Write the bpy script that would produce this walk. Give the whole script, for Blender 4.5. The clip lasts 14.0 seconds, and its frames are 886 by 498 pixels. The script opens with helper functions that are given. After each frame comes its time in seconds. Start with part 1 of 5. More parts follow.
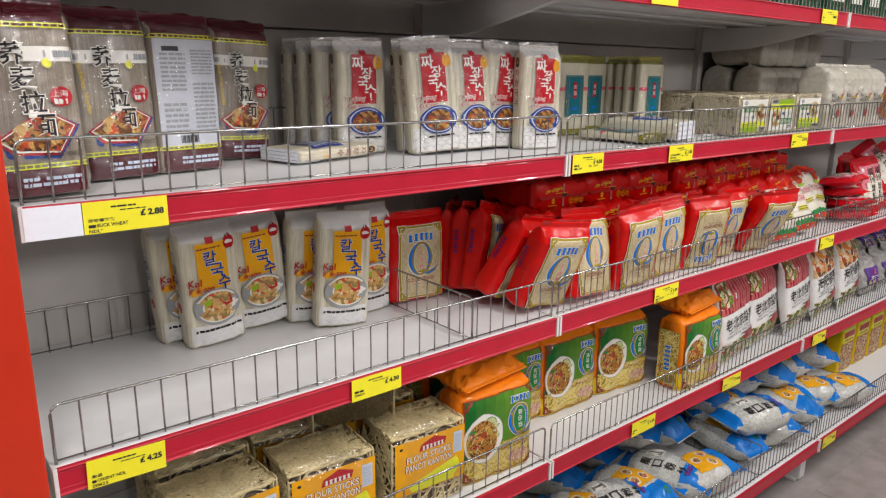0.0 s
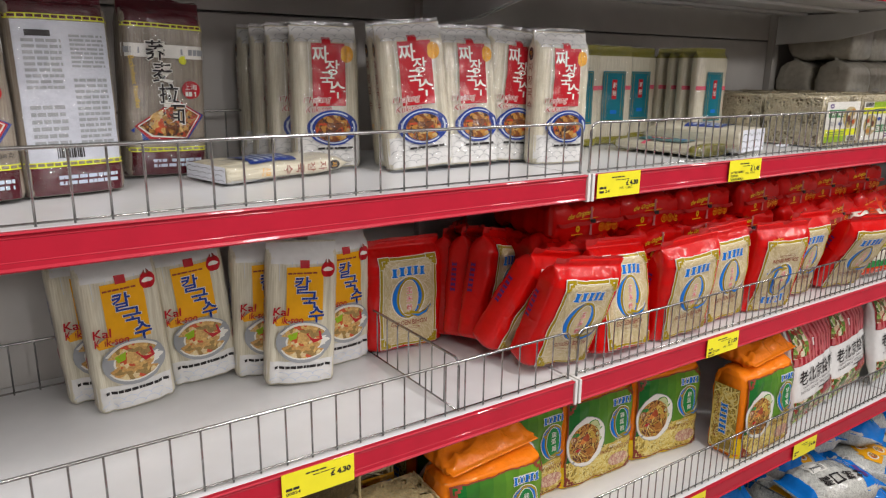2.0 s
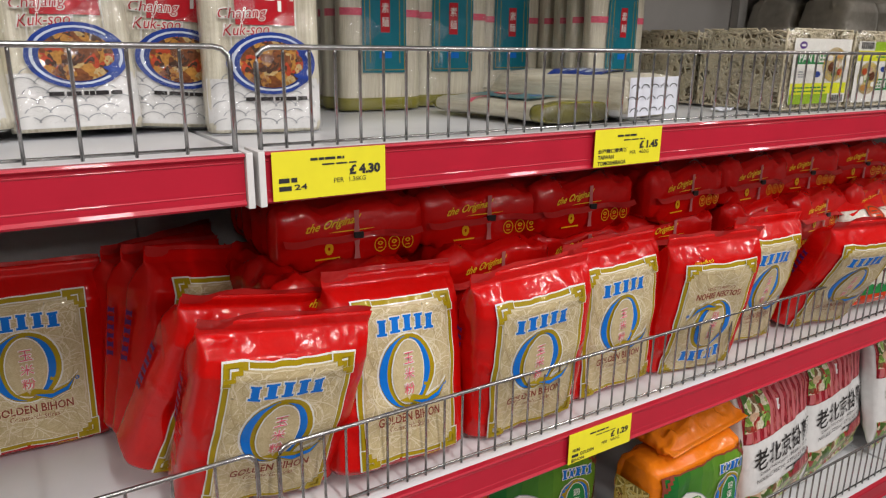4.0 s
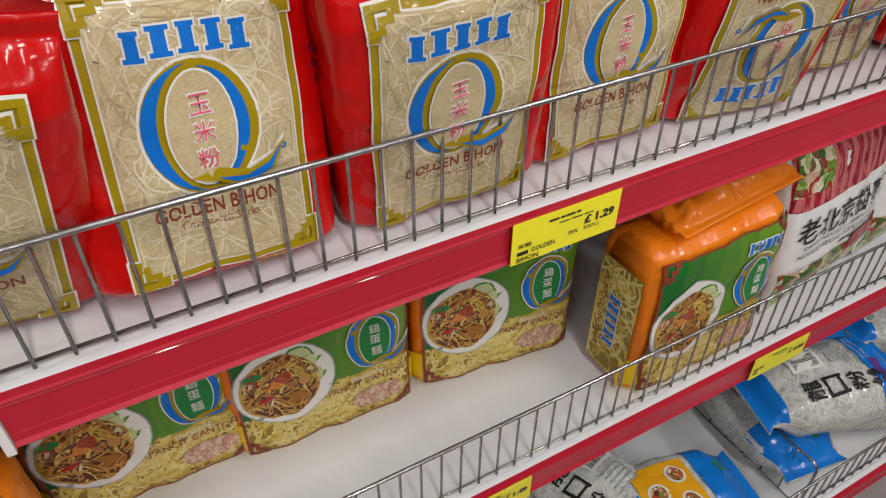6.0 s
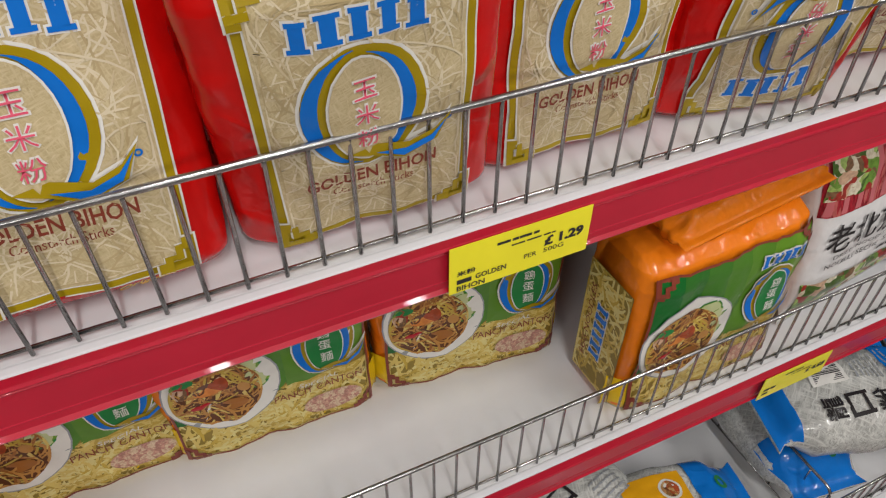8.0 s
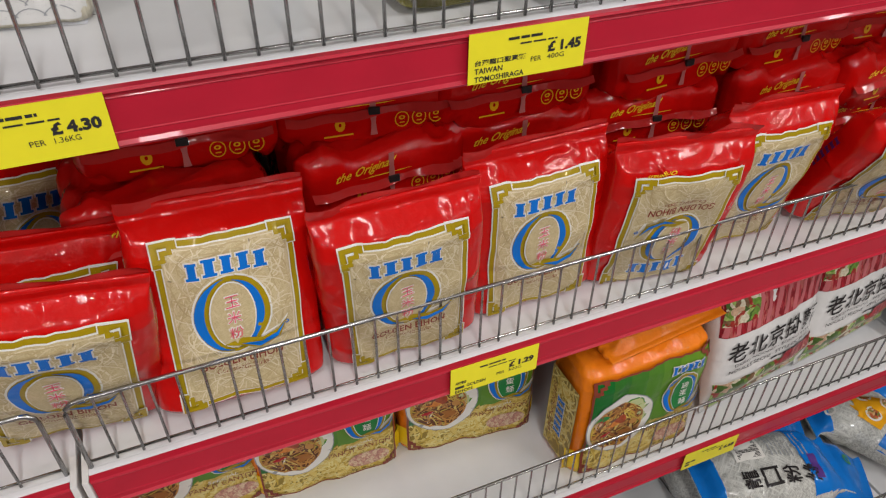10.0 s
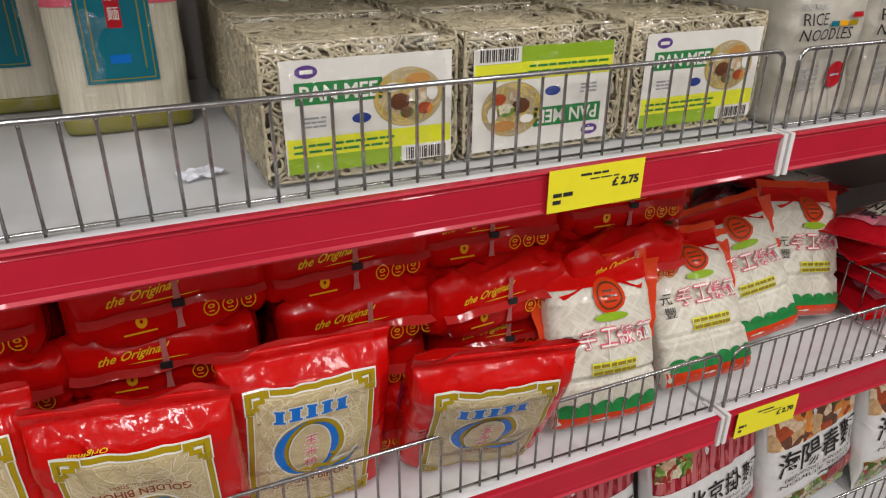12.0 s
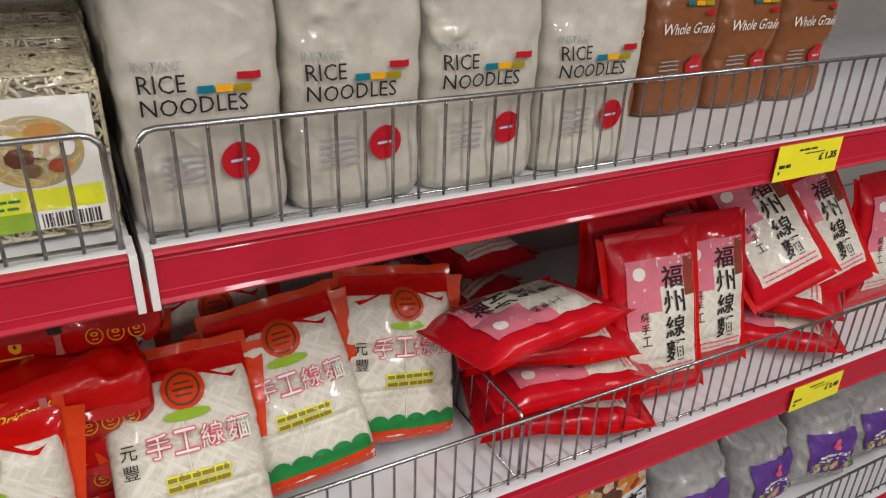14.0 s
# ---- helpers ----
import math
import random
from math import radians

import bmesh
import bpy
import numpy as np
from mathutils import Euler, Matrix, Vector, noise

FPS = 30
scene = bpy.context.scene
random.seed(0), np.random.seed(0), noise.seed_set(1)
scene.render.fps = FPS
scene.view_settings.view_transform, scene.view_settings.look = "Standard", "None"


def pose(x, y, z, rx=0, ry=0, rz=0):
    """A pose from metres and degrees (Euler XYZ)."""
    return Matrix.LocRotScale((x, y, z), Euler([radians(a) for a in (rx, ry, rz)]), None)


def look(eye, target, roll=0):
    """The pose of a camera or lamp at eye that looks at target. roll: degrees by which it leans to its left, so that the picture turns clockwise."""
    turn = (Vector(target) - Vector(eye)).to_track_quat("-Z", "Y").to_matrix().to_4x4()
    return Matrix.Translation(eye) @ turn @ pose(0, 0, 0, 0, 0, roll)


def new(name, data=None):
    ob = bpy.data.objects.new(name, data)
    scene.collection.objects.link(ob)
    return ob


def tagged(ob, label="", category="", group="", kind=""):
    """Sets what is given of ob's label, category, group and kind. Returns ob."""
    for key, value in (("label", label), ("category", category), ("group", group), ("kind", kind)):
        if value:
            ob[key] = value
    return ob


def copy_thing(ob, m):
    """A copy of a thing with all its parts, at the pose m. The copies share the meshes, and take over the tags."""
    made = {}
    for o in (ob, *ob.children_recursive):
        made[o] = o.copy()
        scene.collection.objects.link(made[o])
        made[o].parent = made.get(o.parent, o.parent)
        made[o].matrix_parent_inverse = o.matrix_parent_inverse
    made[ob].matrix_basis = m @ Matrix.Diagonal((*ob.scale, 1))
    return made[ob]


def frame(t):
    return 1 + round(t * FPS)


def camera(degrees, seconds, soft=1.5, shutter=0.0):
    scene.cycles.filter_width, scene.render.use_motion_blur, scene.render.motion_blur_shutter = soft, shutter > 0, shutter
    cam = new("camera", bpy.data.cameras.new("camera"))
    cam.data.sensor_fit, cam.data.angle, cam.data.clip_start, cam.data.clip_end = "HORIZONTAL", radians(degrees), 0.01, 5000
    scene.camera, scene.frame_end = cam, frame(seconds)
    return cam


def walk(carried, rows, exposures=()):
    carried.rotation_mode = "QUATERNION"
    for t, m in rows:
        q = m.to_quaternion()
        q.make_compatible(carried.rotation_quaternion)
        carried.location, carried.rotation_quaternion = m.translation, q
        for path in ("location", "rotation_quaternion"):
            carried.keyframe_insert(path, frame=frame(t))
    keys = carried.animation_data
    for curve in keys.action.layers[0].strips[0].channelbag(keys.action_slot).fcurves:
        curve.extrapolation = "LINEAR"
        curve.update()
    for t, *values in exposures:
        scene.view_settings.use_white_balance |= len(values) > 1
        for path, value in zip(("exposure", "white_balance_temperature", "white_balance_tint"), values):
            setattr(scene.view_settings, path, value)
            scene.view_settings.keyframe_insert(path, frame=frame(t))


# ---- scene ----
cam = camera(63.8, 14.0, 1.2)
PATH = [
    (0, (-1.126, -0.968, 1.354), (0.109, 0.528, 0.87), 0.7),
    (0.5, (-1.14, -0.961, 1.365), (0.067, 0.559, 0.881), 0.6),
    (1, (-1.108, -0.923, 1.363), (0.05, 0.633, 0.875), 0.6),
    (1.5, (-1.006, -0.854, 1.349), (0.103, 0.737, 0.861), 0.6),
    (2, (-0.821, -0.791, 1.348), (0.275, 0.808, 0.858), 0.7),
    (2.5, (-0.66, -0.756, 1.35), (0.424, 0.854, 0.868), 0.5),
    (2.7, (-0.609, -0.73, 1.345), (0.467, 0.886, 0.866), 0.5),
    (4.8, (0.036, -0.426, 1.219), (0.996, 1.159, 0.467), 0.5),
    (5, (0.062, -0.398, 1.207), (0.98, 1.14, 0.316), 0.4),
    (5.5, (0.089, -0.356, 1.168), (0.905, 1.071, 0.03), 0.3),
    (6, (0.102, -0.342, 1.151), (0.864, 1.017, -0.102), 0.2),
    (6.5, (0.147, -0.298, 1.127), (0.892, 1.042, -0.158), 0.1),
    (7, (0.208, -0.262, 1.094), (0.924, 1.068, -0.217), 0.0),
    (7.2, (0.219, -0.254, 1.083), (0.915, 1.073, -0.241), 0.0),
    (9.3, (0.146, -0.371, 1.312), (0.698, 0.953, -0.082), 0.4),
    (9.5, (0.128, -0.382, 1.34), (0.688, 0.962, -0.031), 0.4),
    (10, (0.146, -0.452, 1.385), (0.768, 0.988, 0.145), 0.7),
    (10.5, (0.22, -0.502, 1.393), (0.903, 1.043, 0.322), 1.0),
    (11, (0.327, -0.502, 1.385), (1.045, 1.098, 0.424), 1.0),
    (11.5, (0.5, -0.485, 1.385), (1.203, 1.157, 0.485), 0.3),
    (12, (0.657, -0.489, 1.391), (1.395, 1.155, 0.524), 0.4),
    (12.5, (0.823, -0.503, 1.398), (1.62, 1.123, 0.548), 0.5),
    (13, (0.961, -0.499, 1.385), (1.775, 1.118, 0.535), 0.6),
    (13.5, (1.112, -0.454, 1.322), (1.926, 1.15, 0.449), 1.3),
    (14, (1.227, -0.465, 1.401), (2.082, 1.123, 0.537), 1.7),
]
walk(cam, [(t, look(eye, target, roll)) for t, eye, target, roll in PATH],
     [(0, -0.03), (2.7, -0.06), (4.8, -0.4), (7.2, -0.45), (9.3, -0.5), (12, -0.47), (14, -0.45)])

# ---- world and light: a closed shop lit by ceiling strip lights ----
world = bpy.data.worlds.new("world")
scene.world = world
world.use_nodes = True
world.node_tree.nodes["Background"].inputs[0].default_value = (0.75, 0.8, 0.85, 1)
world.node_tree.nodes["Background"].inputs[1].default_value = 0.03
CEILING = 2.75
LAMPS = [(x, y, watts) for y, watts in ((-1.45, 36), (-5.0, 85)) for x in (-1.5, 0.1, 1.7, 3.3)]
for lx, ly, watts in LAMPS:
    lamp = bpy.data.lights.new("strip_light_lamp", "AREA")
    lamp.shape, lamp.size, lamp.size_y, lamp.energy, lamp.color = "RECTANGLE", 0.14, 1.5, watts, (1.0, 0.972, 0.965)
    new("strip_light_lamp", lamp).matrix_world = pose(lx, ly, CEILING - 0.075)

# ---- materials ----
MATS = {}


def mat(name, color, rough=0.5, metal=0.0, vary=0.08, grain=40.0, bump=0.0, bump_scale=60.0, coat=0.0, second=None, spec=0.5, crease=0.0):
    """A surface with two scales of colour change, fine relief and optional film creases."""
    if name in MATS:
        return MATS[name]
    m = bpy.data.materials.new(name)
    m.use_nodes = True
    nt = m.node_tree
    n, l = nt.nodes, nt.links
    b = n["Principled BSDF"]
    b.inputs["Roughness"].default_value, b.inputs["Metallic"].default_value = rough, metal
    b.inputs["Coat Weight"].default_value, b.inputs["Coat Roughness"].default_value = coat, 0.035
    b.inputs["Specular IOR Level"].default_value = spec
    co = n.new("ShaderNodeTexCoord")
    info = n.new("ShaderNodeObjectInfo")
    add = n.new("ShaderNodeVectorMath")
    add.operation = "ADD"
    l.new(co.outputs["Object"], add.inputs[0])
    l.new(info.outputs["Random"], add.inputs[1])
    big, fine = n.new("ShaderNodeTexNoise"), n.new("ShaderNodeTexNoise")
    big.inputs["Scale"].default_value, fine.inputs["Scale"].default_value = grain * 0.2, grain * 3
    fine.inputs["Detail"].default_value = 5
    mixv = n.new("ShaderNodeMath")
    mixv.operation = "MULTIPLY_ADD"
    mixv.inputs[1].default_value = 0.5
    half = n.new("ShaderNodeMath")
    half.operation = "MULTIPLY"
    half.inputs[1].default_value = 0.5
    for t in (big, fine):
        l.new(add.outputs[0], t.inputs["Vector"])
    l.new(fine.outputs["Fac"], half.inputs[0])
    l.new(big.outputs["Fac"], mixv.inputs[0])
    l.new(half.outputs[0], mixv.inputs[2])
    ramp = n.new("ShaderNodeValToRGB")
    lo = second or [c * (1 - vary * 2) for c in color]
    hi = color if second else [min(1, c * (1 + vary)) for c in color]
    e = ramp.color_ramp.elements
    e[0].position, e[1].position = 0.32, 0.68
    e[0].color, e[1].color = (*lo, 1), (*hi, 1)
    l.new(mixv.outputs[0], ramp.inputs[0])
    l.new(ramp.outputs[0], b.inputs["Base Color"])
    if bump or crease:
        bp = n.new("ShaderNodeBump")
        bp.inputs["Strength"].default_value, bp.inputs["Distance"].default_value = 1.0, 0.01
        relief = n.new("ShaderNodeTexNoise")
        relief.inputs["Scale"].default_value, relief.inputs["Detail"].default_value = bump_scale, 3
        l.new(add.outputs[0], relief.inputs["Vector"])
        amp = n.new("ShaderNodeMath")
        amp.operation = "MULTIPLY"
        amp.inputs[1].default_value = bump
        l.new(relief.outputs["Fac"], amp.inputs[0])
        height = amp.outputs[0]
        if crease:
            fold = n.new("ShaderNodeTexNoise")
            fold.noise_type = "RIDGED_MULTIFRACTAL"
            fold.inputs["Scale"].default_value, fold.inputs["Detail"].default_value, fold.inputs["Roughness"].default_value = 27, 4, 0.55
            fold.inputs["Distortion"].default_value = 1.1
            l.new(add.outputs[0], fold.inputs["Vector"])
            ma = n.new("ShaderNodeMath")
            ma.operation = "MULTIPLY_ADD"
            ma.inputs[1].default_value = crease * 0.3
            sharp = n.new("ShaderNodeMath")
            sharp.operation = "POWER"
            sharp.inputs[1].default_value = 2.2
            l.new(fold.outputs[0], sharp.inputs[0])
            l.new(sharp.outputs[0], ma.inputs[0])
            l.new(height, ma.inputs[2])
            height = ma.outputs[0]
        l.new(height, bp.inputs["Height"])
        l.new(bp.outputs["Normal"], b.inputs["Normal"])
        if coat:
            l.new(bp.outputs["Normal"], b.inputs["Coat Normal"])
    MATS[name] = m
    return m


def film(name, color, **k):
    """Printed glossy packaging film."""
    k = dict(dict(rough=0.26, vary=0.05, grain=25, bump=0.12, bump_scale=60, coat=0.4, crease=1.9, spec=0.1), **k)
    return mat(name, color, **k)


def ink(name, color, **k):
    return mat(name, color, **dict(dict(rough=0.3, vary=0.04, grain=30, bump=0.12, bump_scale=42, coat=0.22, crease=0.6, spec=0.12), **k))


def clear(name, gloss=0.12, rough=0.12, tint=(1, 1, 1)):
    """Clear wrapping film: mostly see-through, with creased highlights."""
    if name in MATS:
        return MATS[name]
    m = bpy.data.materials.new(name)
    m.use_nodes = True
    n, l = m.node_tree.nodes, m.node_tree.links
    n.remove(n["Principled BSDF"])
    tr, gl, mx = n.new("ShaderNodeBsdfTransparent"), n.new("ShaderNodeBsdfGlossy"), n.new("ShaderNodeMixShader")
    tr.inputs[0].default_value = (*tint, 1)
    gl.inputs["Roughness"].default_value = rough
    co, tx, bp = n.new("ShaderNodeTexCoord"), n.new("ShaderNodeTexNoise"), n.new("ShaderNodeBump")
    tx.inputs["Scale"].default_value, tx.inputs["Detail"].default_value = 35, 4
    bp.inputs["Distance"].default_value = 0.012
    l.new(co.outputs["Object"], tx.inputs["Vector"])
    l.new(tx.outputs["Fac"], bp.inputs["Height"])
    l.new(bp.outputs["Normal"], gl.inputs["Normal"])
    mx.inputs[0].default_value = gloss
    l.new(tr.outputs[0], mx.inputs[1])
    l.new(gl.outputs[0], mx.inputs[2])
    l.new(mx.outputs[0], n["Material Output"].inputs[0])
    MATS[name] = m
    return m


def patchy(name, colors, scale=90.0, rough=0.35, stretch=(1, 1, 1), bump=0.1):
    """A photograph printed on film: small irregular patches of several colours."""
    if name in MATS:
        return MATS[name]
    m = bpy.data.materials.new(name)
    m.use_nodes = True
    n, l = m.node_tree.nodes, m.node_tree.links
    b = n["Principled BSDF"]
    b.inputs["Roughness"].default_value = rough
    b.inputs["Coat Weight"].default_value = 0.25
    b.inputs["Specular IOR Level"].default_value = 0.15
    co, mp = n.new("ShaderNodeTexCoord"), n.new("ShaderNodeMapping")
    mp.inputs["Scale"].default_value = stretch
    l.new(co.outputs["Object"], mp.inputs["Vector"])
    wn, ad = n.new("ShaderNodeTexNoise"), n.new("ShaderNodeMixRGB")
    wn.inputs["Scale"].default_value = scale * 0.5
    ad.blend_type, ad.inputs[0].default_value = "ADD", 0.03
    l.new(mp.outputs[0], wn.inputs["Vector"])
    l.new(mp.outputs[0], ad.inputs[1])
    l.new(wn.outputs["Color"], ad.inputs[2])
    vo, rp, sp = n.new("ShaderNodeTexVoronoi"), n.new("ShaderNodeValToRGB"), n.new("ShaderNodeSeparateColor")
    vo.inputs["Scale"].default_value = scale
    l.new(ad.outputs[0], vo.inputs["Vector"])
    l.new(vo.outputs["Color"], sp.inputs[0])
    l.new(sp.outputs[0], rp.inputs[0])
    rp.color_ramp.interpolation = "CONSTANT"
    while len(rp.color_ramp.elements) < len(colors):
        rp.color_ramp.elements.new(0.5)
    for i, c in enumerate(colors):
        rp.color_ramp.elements[i].position = i / len(colors)
        rp.color_ramp.elements[i].color = (*c, 1)
    sh, mul = n.new("ShaderNodeTexNoise"), n.new("ShaderNodeMixRGB")
    sh.inputs["Scale"].default_value = scale * 2.5
    mul.blend_type, mul.inputs[0].default_value = "OVERLAY", 0.6
    l.new(mp.outputs[0], sh.inputs["Vector"])
    l.new(rp.outputs[0], mul.inputs[1])
    l.new(sh.outputs["Fac"], mul.inputs[2])
    l.new(mul.outputs[0], b.inputs["Base Color"])
    bp = n.new("ShaderNodeBump")
    bp.inputs["Distance"].default_value, bp.inputs["Strength"].default_value = 0.004, bump
    l.new(sh.outputs["Fac"], bp.inputs["Height"])
    l.new(bp.outputs[0], b.inputs["Normal"])
    MATS[name] = m
    return m


def fibres(name, light, dark, scale=130.0, rough=0.35, turns=(38, -52), long=10, wobble=0.5, lo=0.42, hi=0.68):
    """Fine noodles seen through or printed on the film: wavy crossing strands."""
    if name in MATS:
        return MATS[name]
    m = bpy.data.materials.new(name)
    m.use_nodes = True
    n, l = m.node_tree.nodes, m.node_tree.links
    b = n["Principled BSDF"]
    b.inputs["Roughness"].default_value, b.inputs["Coat Weight"].default_value = rough, 0.35
    b.inputs["Specular IOR Level"].default_value = 0.2
    co, mx, rp, bp, nz = (n.new("ShaderNode" + k) for k in ("TexCoord", "MixRGB", "ValToRGB", "Bump", "TexNoise"))
    mx.blend_type, mx.inputs[0].default_value = "LIGHTEN", 1.0
    nz.inputs["Scale"].default_value = 30
    for k, turn in enumerate(turns):
        mp, st = n.new("ShaderNodeMapping"), n.new("ShaderNodeTexNoise")
        mp.inputs["Rotation"].default_value = (0, radians(turn), 0)
        mp.vector_type = "TEXTURE"
        mp.inputs["Scale"].default_value = (1, 2, long)
        st.inputs["Scale"].default_value, st.inputs["Detail"].default_value, st.inputs["Distortion"].default_value = scale, 2, wobble
        l.new(co.outputs["Object"], mp.inputs["Vector"])
        l.new(mp.outputs[0], st.inputs["Vector"])
        l.new(st.outputs["Fac"], mx.inputs[k + 1])
    l.new(mx.outputs[0], rp.inputs[0])
    rp.color_ramp.elements[0].position, rp.color_ramp.elements[1].position = lo, hi
    rp.color_ramp.elements[0].color, rp.color_ramp.elements[1].color = (*dark, 1), (*light, 1)
    l.new(rp.outputs[0], b.inputs["Base Color"])
    bp.inputs["Distance"].default_value, bp.inputs["Strength"].default_value = 0.002, 0.15
    l.new(mx.outputs[0], bp.inputs["Height"])
    l.new(bp.outputs[0], b.inputs["Normal"])
    MATS[name] = m
    return m


SHELF = mat("enamel_shelf", (0.70, 0.70, 0.70), 0.3, vary=0.03, grain=8, bump=0.01, coat=0.15)
EDGE = mat("white_edge", (0.74, 0.74, 0.75), 0.4, vary=0.04, grain=20)
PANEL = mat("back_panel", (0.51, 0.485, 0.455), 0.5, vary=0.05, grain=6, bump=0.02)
STRIP = mat("crimson_strip", (0.46, 0.012, 0.032), 0.36, vary=0.06, grain=10, coat=0.3, spec=0.25, bump=0.008, bump_scale=8)
CAP = mat("white_cap", (0.72, 0.70, 0.68), 0.4, vary=0.05)
WIRE = mat("zinc_wire", (0.42, 0.42, 0.41), 0.24, metal=0.95, vary=0.2, grain=60)
POST = mat("red_post", (0.52, 0.025, 0.005), 0.35, vary=0.04, grain=6, coat=0.2, bump=0.01)
YELLOW = mat("yellow_card", (0.84, 0.75, 0.02), 0.45, vary=0.03, grain=20, coat=0.2)
PAPER = mat("white_card", (0.76, 0.78, 0.84), 0.45, vary=0.03)
BLACK = mat("black_ink", (0.02, 0.02, 0.022), 0.5, vary=0.1)
FLOOR = mat("floor_tiles", (0.30, 0.265, 0.25), 0.25, vary=0.15, grain=5, coat=0.2, bump=0.005)
WALL = mat("shop_wall", (0.2, 0.19, 0.185), 0.8, vary=0.06, grain=4, bump=0.03)
PLASTER = mat("plaster", (0.62, 0.61, 0.59), 0.8, vary=0.04, grain=5, bump=0.03)

RED = film("red_film", (0.54, 0.004, 0.003), crease=2.4, coat=0.5)
DARKRED = film("maroon_film", (0.075, 0.006, 0.012), vary=0.15)
WHITE = film("white_film", (0.68, 0.67, 0.65), coat=0.35)
ORANGE = film("orange_film", (0.80, 0.20, 0.008), bump=0.45, bump_scale=30, crease=1.4)
YFILM = film("yellow_film", (0.78, 0.52, 0.01))
BLUEF = film("blue_film", (0.006, 0.17, 0.58))
PINK = film("pink_film", (0.50, 0.006, 0.014))
GREYF = film("grey_film", (0.40, 0.39, 0.37), coat=0.9, crease=2.4, second=(0.24, 0.23, 0.22))
BROWNF = film("brown_film", (0.20, 0.075, 0.03))
OLIVEF = film("olive_film", (0.22, 0.20, 0.03), coat=0.6)
SEAL = film("milky_seal", (0.46, 0.022, 0.02), rough=0.14, crease=3.0, coat=0.7)
PALE = film("pale_seal", (0.48, 0.14, 0.13), rough=0.2, crease=1.0)
I_GOLD = ink("olive_gold_ink", (0.34, 0.24, 0.006))
I_WHITE = ink("white_ink", (0.74, 0.72, 0.66))
I_BLUE = ink("blue_ink", (0.006, 0.15, 0.56))
I_NAVY = ink("navy_ink", (0.02, 0.05, 0.26))
I_RED = ink("red_ink", (0.43, 0.012, 0.02))
I_PINK = ink("rose_ink", (0.70, 0.10, 0.16))
I_BROWN = ink("rust_ink", (0.24, 0.05, 0.03))
I_YELLOW = ink("yellow_ink", (0.80, 0.52, 0.02))
I_AMBER = ink("amber_ink", (0.76, 0.36, 0.01))
I_GREEN = ink("green_ink", (0.02, 0.20, 0.05))
I_LIME = ink("lime_ink", (0.26, 0.42, 0.02))
I_LEMON = ink("lemon_ink", (0.72, 0.74, 0.03))
I_TEAL = ink("teal_ink", (0.008, 0.15, 0.20))
I_BLACK = ink("film_black_ink", (0.025, 0.022, 0.022))
I_GREY = ink("grey_ink", (0.30, 0.31, 0.32))
I_PLUM = ink("plum_ink", (0.09, 0.012, 0.10))
I_MIST = ink("pale_grey_ink", (0.52, 0.54, 0.60))
I_PURPLE = ink("purple_ink", (0.10, 0.04, 0.22))
I_SKY = ink("pale_blue_ink", (0.50, 0.56, 0.68))
VERMI = fibres("fine_noodle_window", (0.60, 0.50, 0.30), (0.40, 0.31, 0.15), 300, turns=(70, -18), long=4, wobble=3.0, lo=0.3, hi=0.75)
STICK = fibres("pale_noodle_sticks", (0.66, 0.62, 0.49), (0.48, 0.43, 0.31), 420, 0.3, turns=(0, 3), long=40, wobble=0.1, lo=0.36)
DISH = patchy("noodle_dish_print", [(0.32, 0.10, 0.03), (0.46, 0.24, 0.09), (0.14, 0.04, 0.015), (0.54, 0.33, 0.14), (0.40, 0.07, 0.02), (0.30, 0.14, 0.05), (0.62, 0.46, 0.26), (0.20, 0.20, 0.04)], 120, stretch=(1, 1, 1.3))
SOUP = patchy("soup_bowl_print", [(0.58, 0.36, 0.12), (0.50, 0.28, 0.09), (0.50, 0.08, 0.03), (0.62, 0.48, 0.26), (0.28, 0.18, 0.06)], 120)
DARKDISH = patchy("dark_dish_print", [(0.18, 0.06, 0.02), (0.36, 0.17, 0.035), (0.06, 0.03, 0.02), (0.36, 0.05, 0.02), (0.42, 0.30, 0.13), (0.14, 0.05, 0.02)], 150)
SALAD = patchy("vegetable_print", [(0.14, 0.26, 0.04), (0.30, 0.42, 0.11), (0.52, 0.34, 0.22), (0.30, 0.03, 0.02), (0.06, 0.12, 0.02), (0.18, 0.10, 0.05), (0.60, 0.54, 0.40)], 95)
MEAT = patchy("sliced_meat_print", [(0.30, 0.012, 0.022), (0.42, 0.10, 0.09), (0.20, 0.008, 0.014), (0.34, 0.03, 0.04)], 90, stretch=(2.2, 1, 0.6))
PRAWN = patchy("prawn_print", [(0.64, 0.22, 0.04), (0.50, 0.32, 0.16), (0.34, 0.06, 0.02), (0.12, 0.05, 0.03), (0.66, 0.50, 0.34)], 55)
NOODLE = mat("pale_noodle", (0.66, 0.54, 0.29), 0.5, vary=0.2, grain=60, bump=0.05)
NOODLE2 = mat("cream_noodle", (0.53, 0.46, 0.31), 0.5, vary=0.2, grain=60, bump=0.05)
# core colours darkened to paint the shade between noodle strands
NSHADE = mat("noodle_core", (0.21, 0.16, 0.08), 0.7, vary=0.3, grain=90, bump=0.3, bump_scale=120)
USHADE = mat("straw_shade_core", (0.12, 0.085, 0.035), 0.7, vary=0.3, grain=90, bump=0.3, bump_scale=120)
WRAP = clear("clear_wrap", 0.085)


